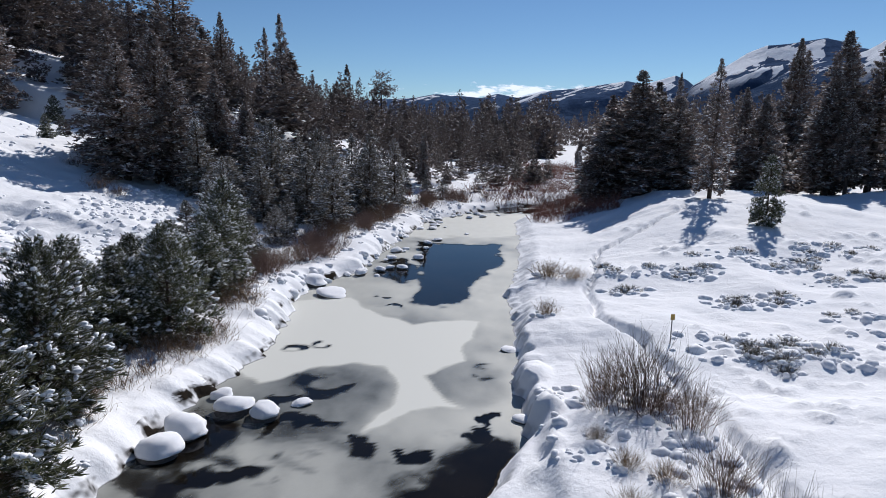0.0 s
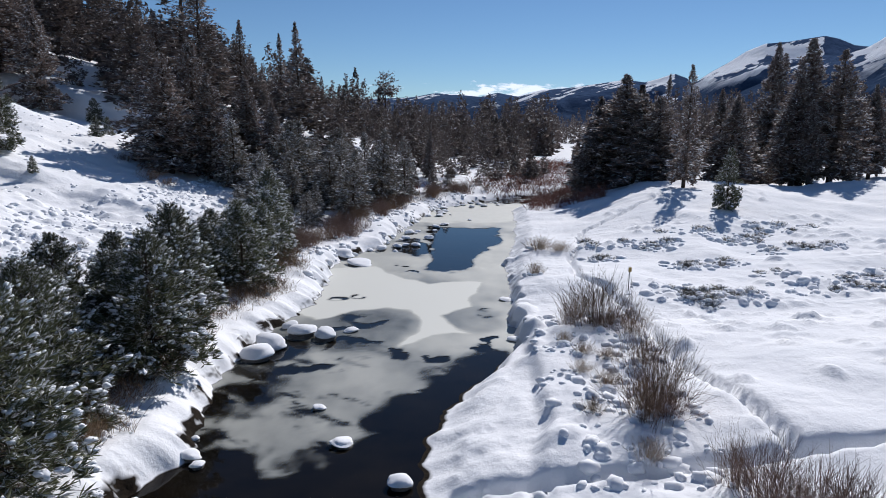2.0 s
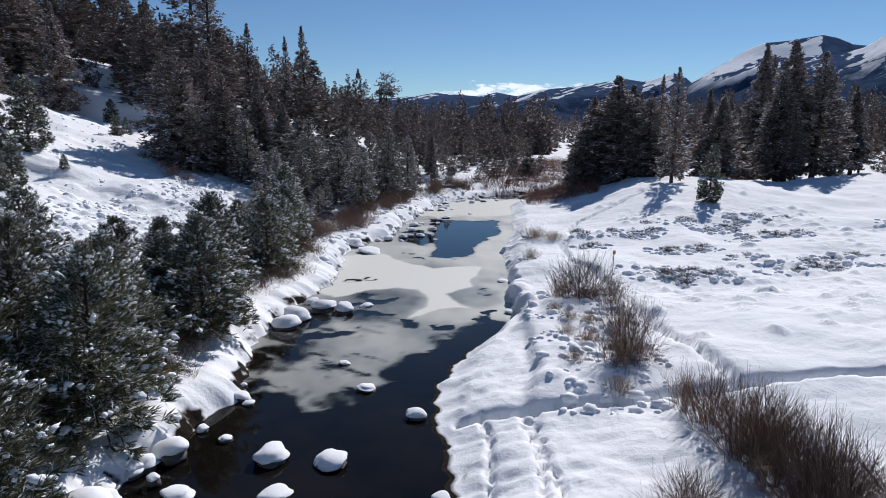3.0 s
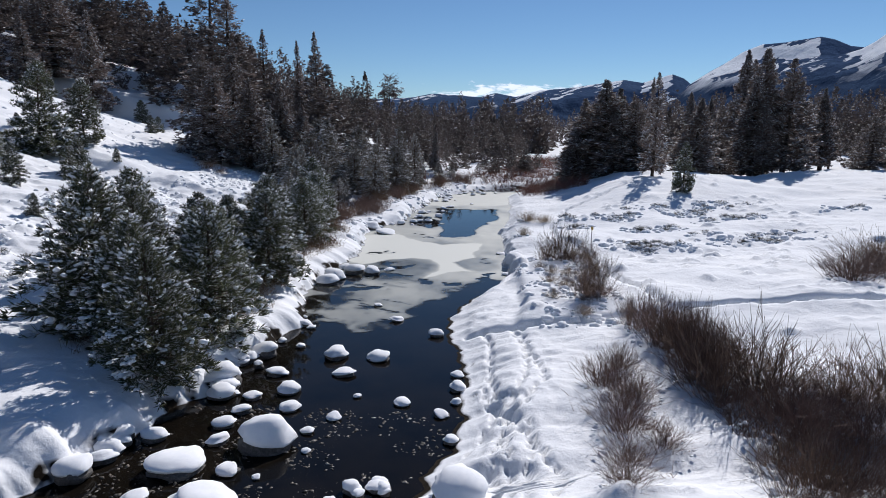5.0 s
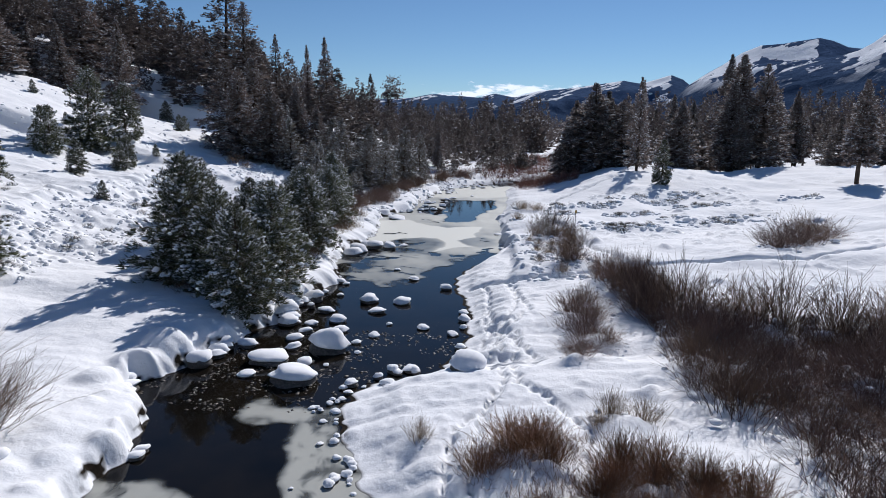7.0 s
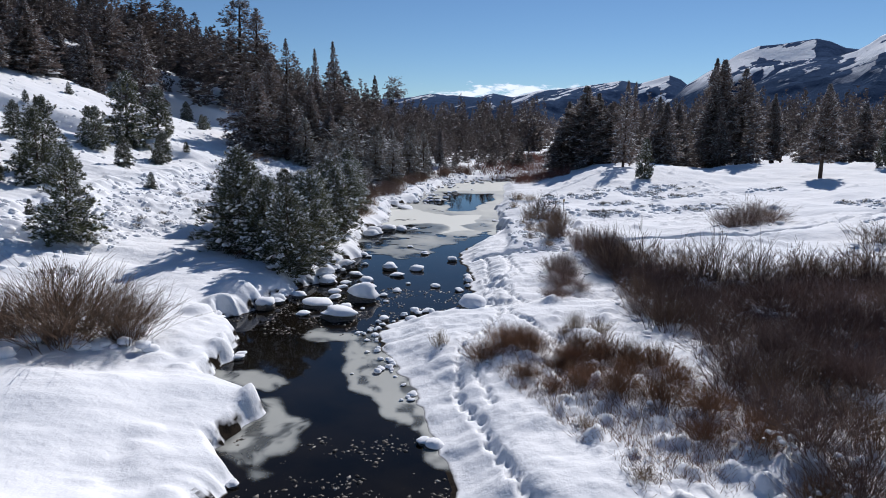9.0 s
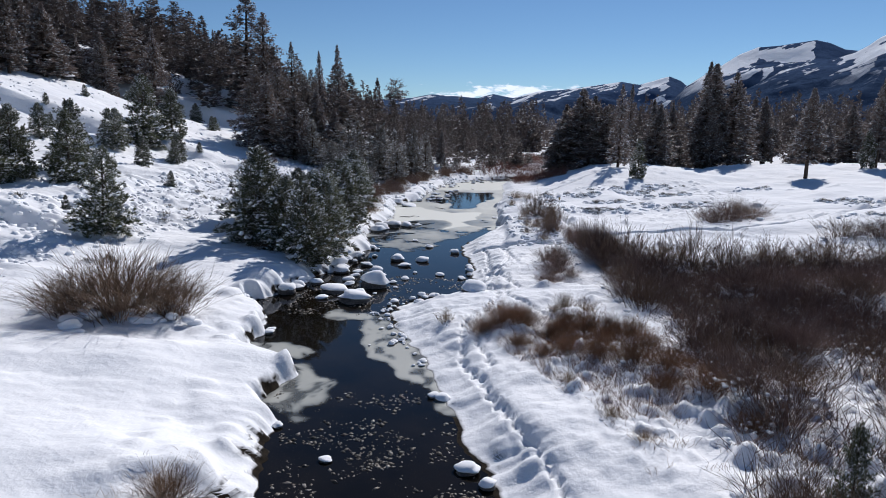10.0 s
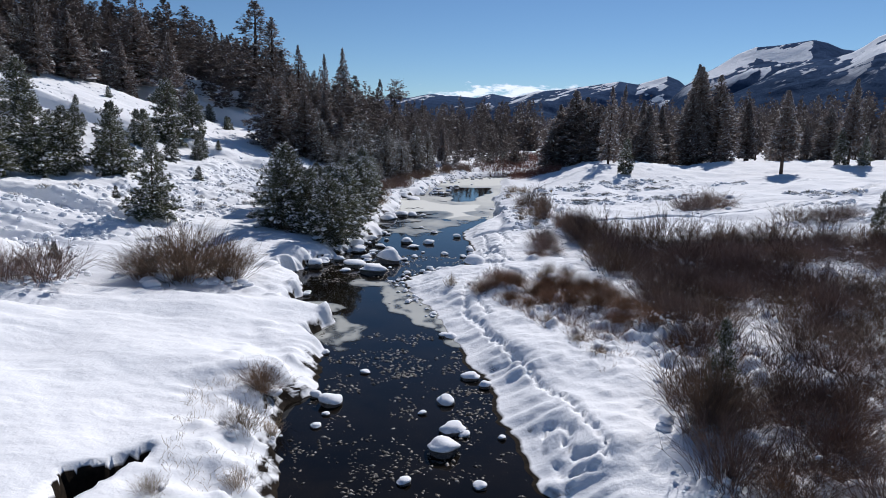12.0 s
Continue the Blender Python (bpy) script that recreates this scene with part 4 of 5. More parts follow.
# ---- tall conifers ----
TALL = "tall dark conifer dusted with snow, standing in the forest"
SHAPES = ((21, 2.3, 0.08, 0.95), (22, 2.8, 0.04, 0.9), (23, 2.0, 0.12, 0.9), (24, 2.5, 0.06, 1.0), (25, 3.1, 0.03, 0.7), (26, 1.8, 0.22, 0.75))
tall = [pine(TALL, "forest conifers", NEEDLES, s, 14.0, w, b, 230, 14, 0.45, 4, 0.2, p, 0.014, 0.10, 0.29, 0.2) for s, w, b, p in SHAPES]
tall_far = [pine(TALL, "forest conifers", NEEDLES, s + 50, 14.0, w, b, 140, 9, 0.56, 3, 0.2, p, 0.014, 0.09, 0.28, 0.21) for s, w, b, p in SHAPES]
frosted = [pine("young conifer white with frost and snow near the creek", "bank conifers", NEEDLES_FROST, s, 7.0, w, 0.03, 130, 14, 0.30, 5, 0.26, 0.65, 0.02, 0.14, 0.5, 0.18) for s, w in ((71, 1.7), (72, 2.0), (73, 1.5))]
spiky = pine("slender, thinly needled conifer on the snowy meadow", "forest conifers", NEEDLES, 31, 12.0, 2.1, 0.1, 130, 12, 0.38, 5, 0.18, 0.75, 0.01, 0.0)
placed = []


beyond = []


def stand(x, y, h, k, wide=1.0, own=True):
    placed.append((x, y))
    if not own:
        beyond.append((x, y, h, k, wide))
        return
    if h < 7 and y < 66 and x < 8:
        set_down(frosted[k % 3], x, y, h / 7, k * 83, 0.2, 0.85 * wide)
        return
    set_down((tall if y < 72 or h > 17 else tall_far)[k % 6], x, y, h / 14, k * 83, 0.2, wide)


# the ones that rise over the rest on the left, by their tops' height over the water
for k, (x, y, top, w) in enumerate([(-22.7, 79.5, 20.5, 1.1), (-31.9, 85.3, 21.6, 1.05), (-28.9, 93.6, 20.9, 0.95), (-51.7, 102.5, 25.8, 0.85),
                                    (-73.4, 135, 31.5, 0.9), (-20.5, 52, 12.0, 1.3), (-14.5, 46, 8.2, 1.3)]):
    stand(x, y, top - gz(x, y), k, w)
for k, (x, y, top, w) in enumerate([(-39.5, 84, 28.8, 1.8), (-34.6, 77.5, 25.2, 1.6), (-41.8, 82, 22.0, 1.2), (-24.9, 46.4, 13.2, 1.7), (-27.2, 49.0, 14.4, 1.5), (-22.4, 47.8, 12.0, 1.6), (-25.6, 52.5, 15.0, 1.4)]):
    stand(x, y, top - gz(x, y), 4 + 3 * k, w)
# those on the right of the creek
for k, (x, y, h, w) in enumerate([(13.6, 57.6, 11.9, 2.3), (15.6, 59.0, 11.2, 2.0), (11.7, 59.5, 9.0, 2.1), (18.0, 61.8, 10.2, 1.8), (31.7, 59.8, 14.6, 1.5), (40.5, 87, 17.4, 1.2), (42.5, 88.5, 16.0, 1.2), (32.9, 108, 15.5, 0.9), (29, 68.5, 10, 1.3),
                                  (14.9, 60.8, 11.2, 2.1), (44.4, 44, 11, 1.0), (24.5, 62, 10.5, 1.3), (31, 60, 9.5, 1.4), (40, 63, 10, 1.3), (12.5, 61.4, 10.2, 2.0), (16.8, 57.0, 9.6, 1.9), (14.2, 55.6, 8.2, 1.8), (10.7, 57.2, 6.8, 1.9),
                                  (33.4, 57.8, 13.0, 1.5), (30.0, 58.0, 11.6, 1.6)]):
    stand(x, y, h - float(knoll(x - edge(RIGHT_EDGE, np.array(float(y)), 7), y)), k + 1, w)
set_down(tall[5], 33.2, 37.2, 9.3 / 14, 40, 0.2, 1.35)
set_down(spiky, 16.4, 47.6, 0.84, 0, 0.2)
drop_first(spiky)
flat_top = pine("old flat-topped pine rising over the forest", "forest conifers", NEEDLES, 35, 17.0, 3.4, 0.74, 60, 10, 0.6, 5, 0.15, 0.25, 0.012, 0.1, 0.36)
set_down(flat_top, -21.9, 169, (20.4 - gz(-21.9, 169)) / 17, 0, 0.2)
drop_first(flat_top)
rng = np.random.default_rng(5)


def wood(n, inside, box, gap, low, high, wide=1.0):
    """Fill a stretch of woods with conifers at uneven distances."""
    done = tries = 0
    while done < n and tries < n * 60:
        tries += 1
        x, y = rng.uniform(box[0], box[1]), rng.uniform(box[2], box[3])
        if inside(x, y) and all((x - p) ** 2 + (y - q) ** 2 > gap * gap for p, q in placed):
            stand(x, y, low + (high - low) * rng.uniform(0, 1) ** 1.9, int(rng.integers(0, 400)), rng.uniform(0.75, 1.75) * wide, y < 68 and x < 60)
            done += 1


wood(75, lambda x, y: (y < 62 or x < -5) and -np.interp(y, [30, 42, 48, 60], [7.5, 10, 20, 26]) < x - float(edge(LEFT_EDGE, np.array(y), 3)) < -3.6, (-32, 12, 31, 90), 1.9, 2.4, 7.6, 1.2)
wood(26, lambda x, y: x - float(edge(LEFT_EDGE, np.array(y), 3)) < -3.0, (-6, 12, 63, 90), 1.6, 2.0, 4.2, 1.9)
wood(112, lambda x, y: y > np.interp(x, [-95, -54, -50, -42], [24, 42, 64, 68]), (-95, -46, 24, 110), 2.7, 7, 13.5, 1.35)
wood(200, lambda x, y: y > np.interp(x, [-95, -54, -50, -36, -27, -22], [20, 38, 60, 68, 62, 56]), (-95, -18, 20, 125), 2.5, 4.5, 12, 1.35)
wood(210, lambda x, y: x - float(edge(RIGHT_EDGE, np.array(y), 7)) > 7 and y > 56 - 0.12 * (x - 20), (16, 110, 44, 140), 2.3, 3.6, 9.0, 1.35)
wood(60, lambda x, y: abs(x - float(edge(RIGHT_EDGE, np.array(y), 7)) + 2) > 9, (-16, 32, 92, 150), 2.4, 6, 10, 1.2)
for ob in (*tall, *tall_far, *frosted):
    drop_first(ob)


def far_woods():
    """The woods that fill the valley beyond, one mass of many small conifers."""
    r2 = np.random.default_rng(9)
    kinds = [pine_parts(40 + k, 11.0, 2.5, 0.03, 36, 4, 1.1, 2, 0.05, 0.8, 0.01, 0.05, slim=0.24)[1] for k in range(5)]
    dense = [pine_parts(s + 50, 14.0, w, b, 95, 8, 0.6, 3, 0.0, p, 0.012, 0.06, slim=0.24)[1] for s, w, b, p in SHAPES]
    V, F, off = [], [], 0
    for x, y, h, k, wide in beyond:
        v, f = dense[k % 6]
        t, q = k * 1.3, h / 14
        w = np.stack([(v[:, 0] * math.cos(t) - v[:, 1] * math.sin(t)) * wide, (v[:, 0] * math.sin(t) + v[:, 1] * math.cos(t)) * wide, v[:, 2]], -1)
        V.append(w * q + [x, y, gz(x, y) - 0.2])
        F.append(f + off)
        off += len(v)
    for _ in range(1900):
        a, d = radians(r2.uniform(-48, 48)), 1 / r2.uniform(1 / 900, 1 / 150)
        x, y = d * math.sin(a), d * math.cos(a)
        mid = float(edge(RIGHT_EDGE, np.array(min(y, 390)), 7)) - 2
        if y < 130 or (abs(x - mid) < 5.5 and y < 260):
            continue
        v, f = kinds[int(r2.integers(0, 5))]
        s = r2.uniform(0.7, 1.35)
        t = r2.uniform(0, 6.28)
        w = np.stack([v[:, 0] * math.cos(t) - v[:, 1] * math.sin(t), v[:, 0] * math.sin(t) + v[:, 1] * math.cos(t), v[:, 2]], -1)
        V.append(w * s + [x, y, gz(x, y)])
        F.append(f + off)
        off += len(v)
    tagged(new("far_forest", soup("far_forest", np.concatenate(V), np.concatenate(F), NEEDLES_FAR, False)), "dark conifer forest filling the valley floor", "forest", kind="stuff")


far_woods()


# ---- mountains ----
def mountain(name, label, crest, near_d, far_d, rough, relief, tree_z, mixed, s, bare):
    """A range seen across the valley: crest as (bearing in degrees, height in metres)."""
    b = np.linspace(crest[0][0], crest[-1][0], 420)
    h = np.interp(b, [c[0] for c in crest], [c[1] for c in crest])
    t = np.linspace(0, 1.25, 110)
    B, Tt = np.meshgrid(np.radians(b), t)
    Dd = near_d + (far_d - near_d) * Tt
    xx, yy = Dd * np.sin(B), Dd * np.cos(B)
    ridge = 1 - np.abs(fbm(xx / rough, yy / rough, s, 6, 0.47))
    up = np.where(Tt <= 1, Tt ** 1.15, np.clip(1 - (Tt - 1) * 2.2, 0, 1))
    free = np.sin(np.clip(Tt, 0, 1) * np.pi) + 0.06
    Z = h[None] * (up + (ridge - 0.72) * relief * free) - 4
    tagged(new(name, soup(name, np.stack([xx, yy, Z], -1).reshape(-1, 3), grid_faces(len(b), len(t)), hazed_mountain_mat(tree_z, mixed, bare))), label, "mountain", kind="structure")


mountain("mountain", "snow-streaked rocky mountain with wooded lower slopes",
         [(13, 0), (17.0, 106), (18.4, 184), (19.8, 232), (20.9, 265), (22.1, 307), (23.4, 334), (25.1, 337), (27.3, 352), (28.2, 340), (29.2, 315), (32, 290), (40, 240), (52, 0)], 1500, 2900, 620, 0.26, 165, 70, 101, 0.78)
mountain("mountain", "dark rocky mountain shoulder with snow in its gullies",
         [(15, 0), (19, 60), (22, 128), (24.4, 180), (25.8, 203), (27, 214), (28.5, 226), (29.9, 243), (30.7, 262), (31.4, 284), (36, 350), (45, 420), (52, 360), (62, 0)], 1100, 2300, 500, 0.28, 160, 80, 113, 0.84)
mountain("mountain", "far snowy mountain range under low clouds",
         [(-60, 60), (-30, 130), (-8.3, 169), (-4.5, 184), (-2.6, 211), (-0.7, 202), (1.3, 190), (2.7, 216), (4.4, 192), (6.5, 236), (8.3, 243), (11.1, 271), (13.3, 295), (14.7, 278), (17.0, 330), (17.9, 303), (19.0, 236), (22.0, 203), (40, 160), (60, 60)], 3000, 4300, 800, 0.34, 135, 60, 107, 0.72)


# ---- bare shrubs and dry grass ----
def shrub_mesh(seed, mat, h, spread, n, thick, twigs=3, arch=0.35, fan=0.5):
    rng = np.random.default_rng(seed)
    az, out = rng.uniform(0, 6.28, n), rng.uniform(0, 1, n) ** 0.6
    foot = np.stack([np.cos(az), np.sin(az), np.zeros(n)], -1) * (spread * (0.62 - fan) * out * rng.uniform(0.2, 1, n))[:, None]
    way = np.stack([np.cos(az), np.sin(az), np.zeros(n)], -1) + rng.normal(0, 0.25, (n, 3)) * [1, 1, 0]
    ht = h * rng.uniform(0.45, 1.0, n) * (1 - 0.3 * out)
    A, B, RA, RB = [], [], [], []
    p, steps = foot, 3
    joints = [p]
    for k in range(steps):
        f = (k + 1) / steps
        q = foot + way * (spread * fan * out * (f ** 1.3) * (1 - arch * 0.3))[:, None] + rng.normal(0, 0.035 * h, (n, 3))
        q[:, 2] = ht * (f - arch * 0.25 * f * f * out)
        A.append(p), B.append(q), RA.append(np.full(n, thick * (1 - 0.85 * k / steps))), RB.append(np.full(n, thick * (1 - 0.85 * (k + 1) / steps)))
        p = q
        joints.append(q)
    for k in range(twigs):
        f = rng.uniform(0.35, 0.9, n) * steps
        i = np.minimum(f.astype(int), steps - 1)
        J = np.stack(joints)
        a = J[i, np.arange(n)] + (J[i + 1, np.arange(n)] - J[i, np.arange(n)]) * (f - i)[:, None]
        d = unit(J[i + 1, np.arange(n)] - J[i, np.arange(n)] + rng.normal(0, 0.5, (n, 3)) * 0.28 * h / steps * 1.6)
        A.append(a), B.append(a + d * (h * rng.uniform(0.12, 0.3, n))[:, None]), RA.append(np.full(n, thick * 0.5)), RB.append(np.full(n, thick * 0.2))
    v, f = tube_rows(np.concatenate(A), np.concatenate(B), np.concatenate(RA), np.concatenate(RB), 3)
    return soup("brush", v, f, mat, False)


def shrub(name, label, category, group, seed, mat, h, spread, n, thick, snow=4, heap=0.8, hold=0.12, **kw):
    top = tagged(new(name), label, category, group)
    tagged(child("brush", shrub_mesh(seed, mat, h, spread, n, thick, **kw), top), kind="stuff")
    rng = np.random.default_rng(seed + 100)
    if snow:
        a, d = rng.uniform(0, 6.28, snow), spread * 0.42 * np.sqrt(rng.uniform(0, 1, snow))
        c = np.stack([d * np.cos(a), d * np.sin(a), rng.uniform(-0.02, hold, snow) * h], -1)
        v, f = lumps(c, rng.uniform(0.06, 0.2, snow) * min(1.2, spread * 0.5) * heap, rng, 0.75)
        tagged(child("snow_load", soup("snow_load", v, f, SNOW), top, "lumps of snow caught among the stems"), kind="stuff")
    return top


willows = [shrub("willow_shrub", "leafless grey-brown willow shrub rising from the snow", "shrub", "willow shrubs", s, WILLOW, 2.0, 2.6, 130, 0.0065, 6, 0.8, twigs=5, fan=0.26) for s in (201, 202)]
stems = [shrub("willow_shrub", "tall leafless willow with pale spreading stems in the snow", "shrub", "willow shrubs", s, PALE_WILLOW, 2.0, 2.6, 55, 0.010, 6, 0.9, twigs=5, fan=0.34) for s in (203, 204, 206)]
fans = [shrub("willow_shrub", "spreading leafless grey-brown willow on the snowy bank", "shrub", "willow shrubs", 205, WILLOW, 2.0, 2.6, 330, 0.006, 9, 1.3, twigs=6, fan=0.38)]
reds = [shrub("willow_shrub", "leafless red-brown willow thicket in the snow", "shrub", "red willow shrubs", s, RED_WILLOW, 2.0, 2.8, 210, 0.008, 40, 0.42, 0.14, twigs=4, fan=0.29) for s in (211, 212, 213, 214)]
grasses = [shrub("grass_tuft", "dry straw-coloured grass tuft bent over by snow", "grass", "grass tufts", s, STRAW, 0.8, 1.3, 170, 0.0038, 6, 1.1, twigs=3, arch=0.5, fan=0.24) for s in (221, 222)]
rusty = [shrub("grass_tuft", "rust-brown dry grass tussock over lumpy snow", "grass", "rusty grass tussocks", s, RUST, 0.8, 1.3, 300, 0.004, 7, 0.6, twigs=4, arch=0.3, fan=0.24, hold=0.06) for s in (225, 226)]
sages = [shrub("sagebrush", "grey sagebrush half buried in snow", "shrub", "sagebrush", s, SAGE, 0.42, 1.1, 120, 0.006, 18, 1.15, 0.4, twigs=4, fan=0.24) for s in (231, 232)]


def plant(kinds, rows):
    for k, (x, y, w, h) in enumerate(rows):
        ob = kinds[k % len(kinds)]
        c = set_down(ob, x, y, 1.0, k * 71, 0.06)
        hh, ww = {"willow_shrub": (2.0, 2.6), "grass_tuft": (0.8, 1.3), "sagebrush": (0.6, 1.2)}[ob.name.split(".")[0]]
        c.scale = (w / ww, w / ww, h / hh)


plant(fans, [(-13.9, -10.4, 5.4, 2.8), (-12.3, -9.8, 3.4, 2.1), (-15.4, -10.6, 3.2, 1.8), (-7.7, -20.7, 1.7, 1.0), (3.0, -23.3, 2.6, 1.9), (5.2, -22.2, 1.8, 1.2)])
plant([reds[0], willows[0], reds[1]], [(13.6, 9.6, 3.0, 1.5), (16.0, 11.8, 4.2, 1.9), (14.8, 10.8, 3.2, 1.7), (17.2, 12.6, 2.8, 1.4), (18.2, 3.6, 3.6, 1.5), (20.0, 3.2, 3.0, 1.4), (21.6, 4.2, 2.8, 1.2)])
plant(reds, [(-18.0, -13.3, 3.8, 1.8), (-19.2, -13.8, 3.2, 1.6)])
plant(willows, [(3.3, 15.3, 2.8, 2.3), (3.5, 8.8, 1.9, 2.3), (2.7, 16.6, 1.8, 1.6), (4.0, 14.0, 1.6, 1.5), (3.7, 11.4, 1.8, 1.4), (-9.5, 10.9, 1.5, 1.3), (3.0, 8.2, 2.2, 1.9), (2.4, 15.4, 1.6, 1.0), (-24.2, 41.4, 2.6, 1.3), (-22.8, 41.0, 1.8, 1.0), (-28.2, 45.4, 1.6, 1.0)])
rng = np.random.default_rng(77)
# tall pale stems along the thicket's rear edge, then the darker, lower mass before them
plant(stems, [(x + rng.normal(0, 0.3), float(np.interp(x, REAR_X, REAR_Y)) - rng.uniform(0.2, 1.8), rng.uniform(2.0, 3.4), rng.uniform(1.5, 2.5)) for x in np.arange(4.2, 11.5, 0.48)])
plant(stems, [(x, float(np.interp(x, REAR_X, REAR_Y)) - rng.uniform(0.3, 1.5), rng.uniform(2.4, 3.6), rng.uniform(1.3, 1.9)) for x in np.arange(12, 20, 0.9)])
plant([reds[0], willows[0]], [(4.2, 4.6, 1.7, 1.7), (4.0, 5.6, 1.3, 1.5), (4.4, 3.4, 1.9, 2.0), (4.6, 2.2, 2.0, 2.2), (4.7, 1.0, 2.0, 2.3)])
thicket = []
for _ in range(20000):
    x, y = rng.uniform(2.0, 21), rng.uniform(-27, 2)
    rim, top = np.interp(y, RIM_Y, RIM_X) + 0.5, np.interp(x, REAR_X, REAR_Y) - 1.4
    open_snow = (y < -17 and (vnoise(x * 0.5, y * 0.5, 93) < -0.35 or rng.uniform() < 0.15))
    if x > rim and y < top and not open_snow and rng.uniform() < (1.0 if y > -19 else 0.5) and vnoise(x * 0.55, y * 0.55, 97) > -0.6 and all((x - p[0]) ** 2 + (y - p[1]) ** 2 > 1.05 for p in thicket):
        thicket.append((x, y, rng.uniform(1.7, 3.0), rng.uniform(0.7, 1.6)))
    if len(thicket) > 200:
        break
plant([reds[0], willows[0], reds[1], reds[2], willows[1], reds[3]], thicket)
plant([reds[0], reds[2]], [(3.4, 8.4, 1.9, 1.0), (3.6, 15.0, 1.8, 0.8), (5.2, 4.0, 1.9, 1.5), (5.0, 2.8, 2.0, 1.6), (5.5, 1.8, 2.2, 1.6), (4.6, 0.2, 2.0, 1.3)])
# a line of small clumps between the track and the thicket
plant(reds, [(2.1, 0.3, 1.8, 1.1), (2.6, -0.4, 1.6, 0.9), (1.7, -3.6, 1.7, 0.6), (2.0, -2.2, 1.7, 0.8), (2.7, 1.4, 1.4, 1.0), (1.4, -4.8, 1.3, 0.5), (2.2, -1.2, 1.7, 0.9), (2.6, -3.0, 1.4, 0.6)])
plant(rusty, [(1.2, -10.6, 1.4, 0.9), (1.8, -11.0, 1.5, 0.95), (2.4, -11.6, 1.5, 0.9), (3.0, -12.2, 1.5, 0.8), (0.9, -11.3, 1.3, 0.8), (-0.3, -9.5, 1.5, 0.8), (-0.8, -10.0, 1.9, 0.95), (-1.5, -10.4, 1.4, 0.75), (-0.1, -10.3, 1.5, 0.8), (0.9, -13.2, 1.3, 0.7), (1.6, -13.8, 1.5, 0.8), (2.4, -14.4, 1.6, 0.8), (3.2, -15.2, 1.6, 0.8), (3.7, -16.6, 1.6, 0.7), (2.8, -16.2, 1.4, 0.6),
              (2.2, -12.4, 1.2, 0.6), (3.2, -13.2, 1.4, 0.7), (0.6, -11.6, 1.3, 0.6), (1.6, -11.4, 1.2, 0.55), (-0.4, -12.0, 1.1, 0.5), (2.6, -11.6, 1.1, 0.5), (0.2, -13.0, 1.0, 0.45), (1.2, -12.4, 1.3, 0.6), (4.0, -18.2, 1.5, 0.7), (6.2, -23.0, 1.8, 0.8), (5.6, -24.2, 1.6, 0.7), (4.6, -25.4, 1.6, 0.6), (3.4, -25.8, 1.2, 0.5)])
plant(grasses, [(1.5, -8.4, 1.2, 0.85), (2.2, -8.5, 1.2, 0.8), (1.1, -8.9, 0.8, 0.5), (-2.8, -8.9, 0.8, 0.75), (-7.3, -23.2, 1.5, 0.75), (-6.7, -25.4, 0.9, 0.55), (-8.1, -26.1, 0.9, 0.5), (-7.0, -22.4, 1.0, 0.5),
                (3.1, 31.0, 2.6, 1.0), (4.2, 30.4, 1.6, 0.8), (2.1, 24.3, 1.3, 0.8), (2.0, 11.2, 0.9, 0.6), (2.5, 10.2, 1.0, 0.7), (1.8, 8.6, 0.9, 0.6), (2.3, 12.6, 0.9, 0.6), (2.9, 12.0, 1.0, 0.6), (1.9, 13.8, 0.8, 0.5), (2.6, 6.6, 1.0, 0.7), (-9.5, 7.2, 0.9, 0.9), (-9.8, 3.4, 1.2, 0.8), (1.2, -17.4, 0.9, 0.4), (0.6, -15.0, 0.8, 0.4), (1.6, -18.6, 0.8, 0.4)])
plant(willows + reds, [(float(edge(LEFT_EDGE, np.array(y), 3)) - rng.uniform(2.0, 4.0), y, rng.uniform(1.6, 2.6), rng.uniform(1.0, 1.8)) for y in np.arange(7, 66, 1.35)])
sage_spots = [(8.1, 20.1, 9, 1.5), (9.0, 19.2, 4, 0.9), (6.8, 31.2, 4, 0.9), (6.0, 28.1, 3, 0.5), (9.3, 30.3, 4, 0.9), (10.5, 25.7, 6, 1.1), (17.5, 33.6, 5, 1.1), (14.3, 31.5, 4, 0.9), (16.5, 28.6, 6, 1.4),
              (12.8, 33.1, 3, 0.9), (12.7, 23.4, 2, 0.5), (13.7, 20.8, 4, 1.2), (16.9, 21.7, 5, 1.2), (24.9, 30.6, 3, 1.0)]
sage_spots += [(27.0, 19.3, 3, 0.9), (27.3, 15.7, 4, 1.2), (21.8, 4.4, 3, 1.2), (22.8, 8.8, 3, 0.9), (-20.5, 3, 5, 1.6), (-22, 8, 6, 2.0), (-25, 1, 5, 2.0), (-19, 12, 5, 1.4), (-23, 18, 6, 2.0), (-21, 24, 5, 1.8), (-26, -4, 5, 2.0), (-28, 13, 5, 2.0), (-18.5, -3, 3, 1.0)]
plant(sages, [(x + rng.normal(0, 1.0) * w, y + rng.normal(0, 0.5) * w, rng.uniform(0.7, 1.3), rng.uniform(0.35, 0.65)) for x, y, n, w in sage_spots for _ in range(n)])


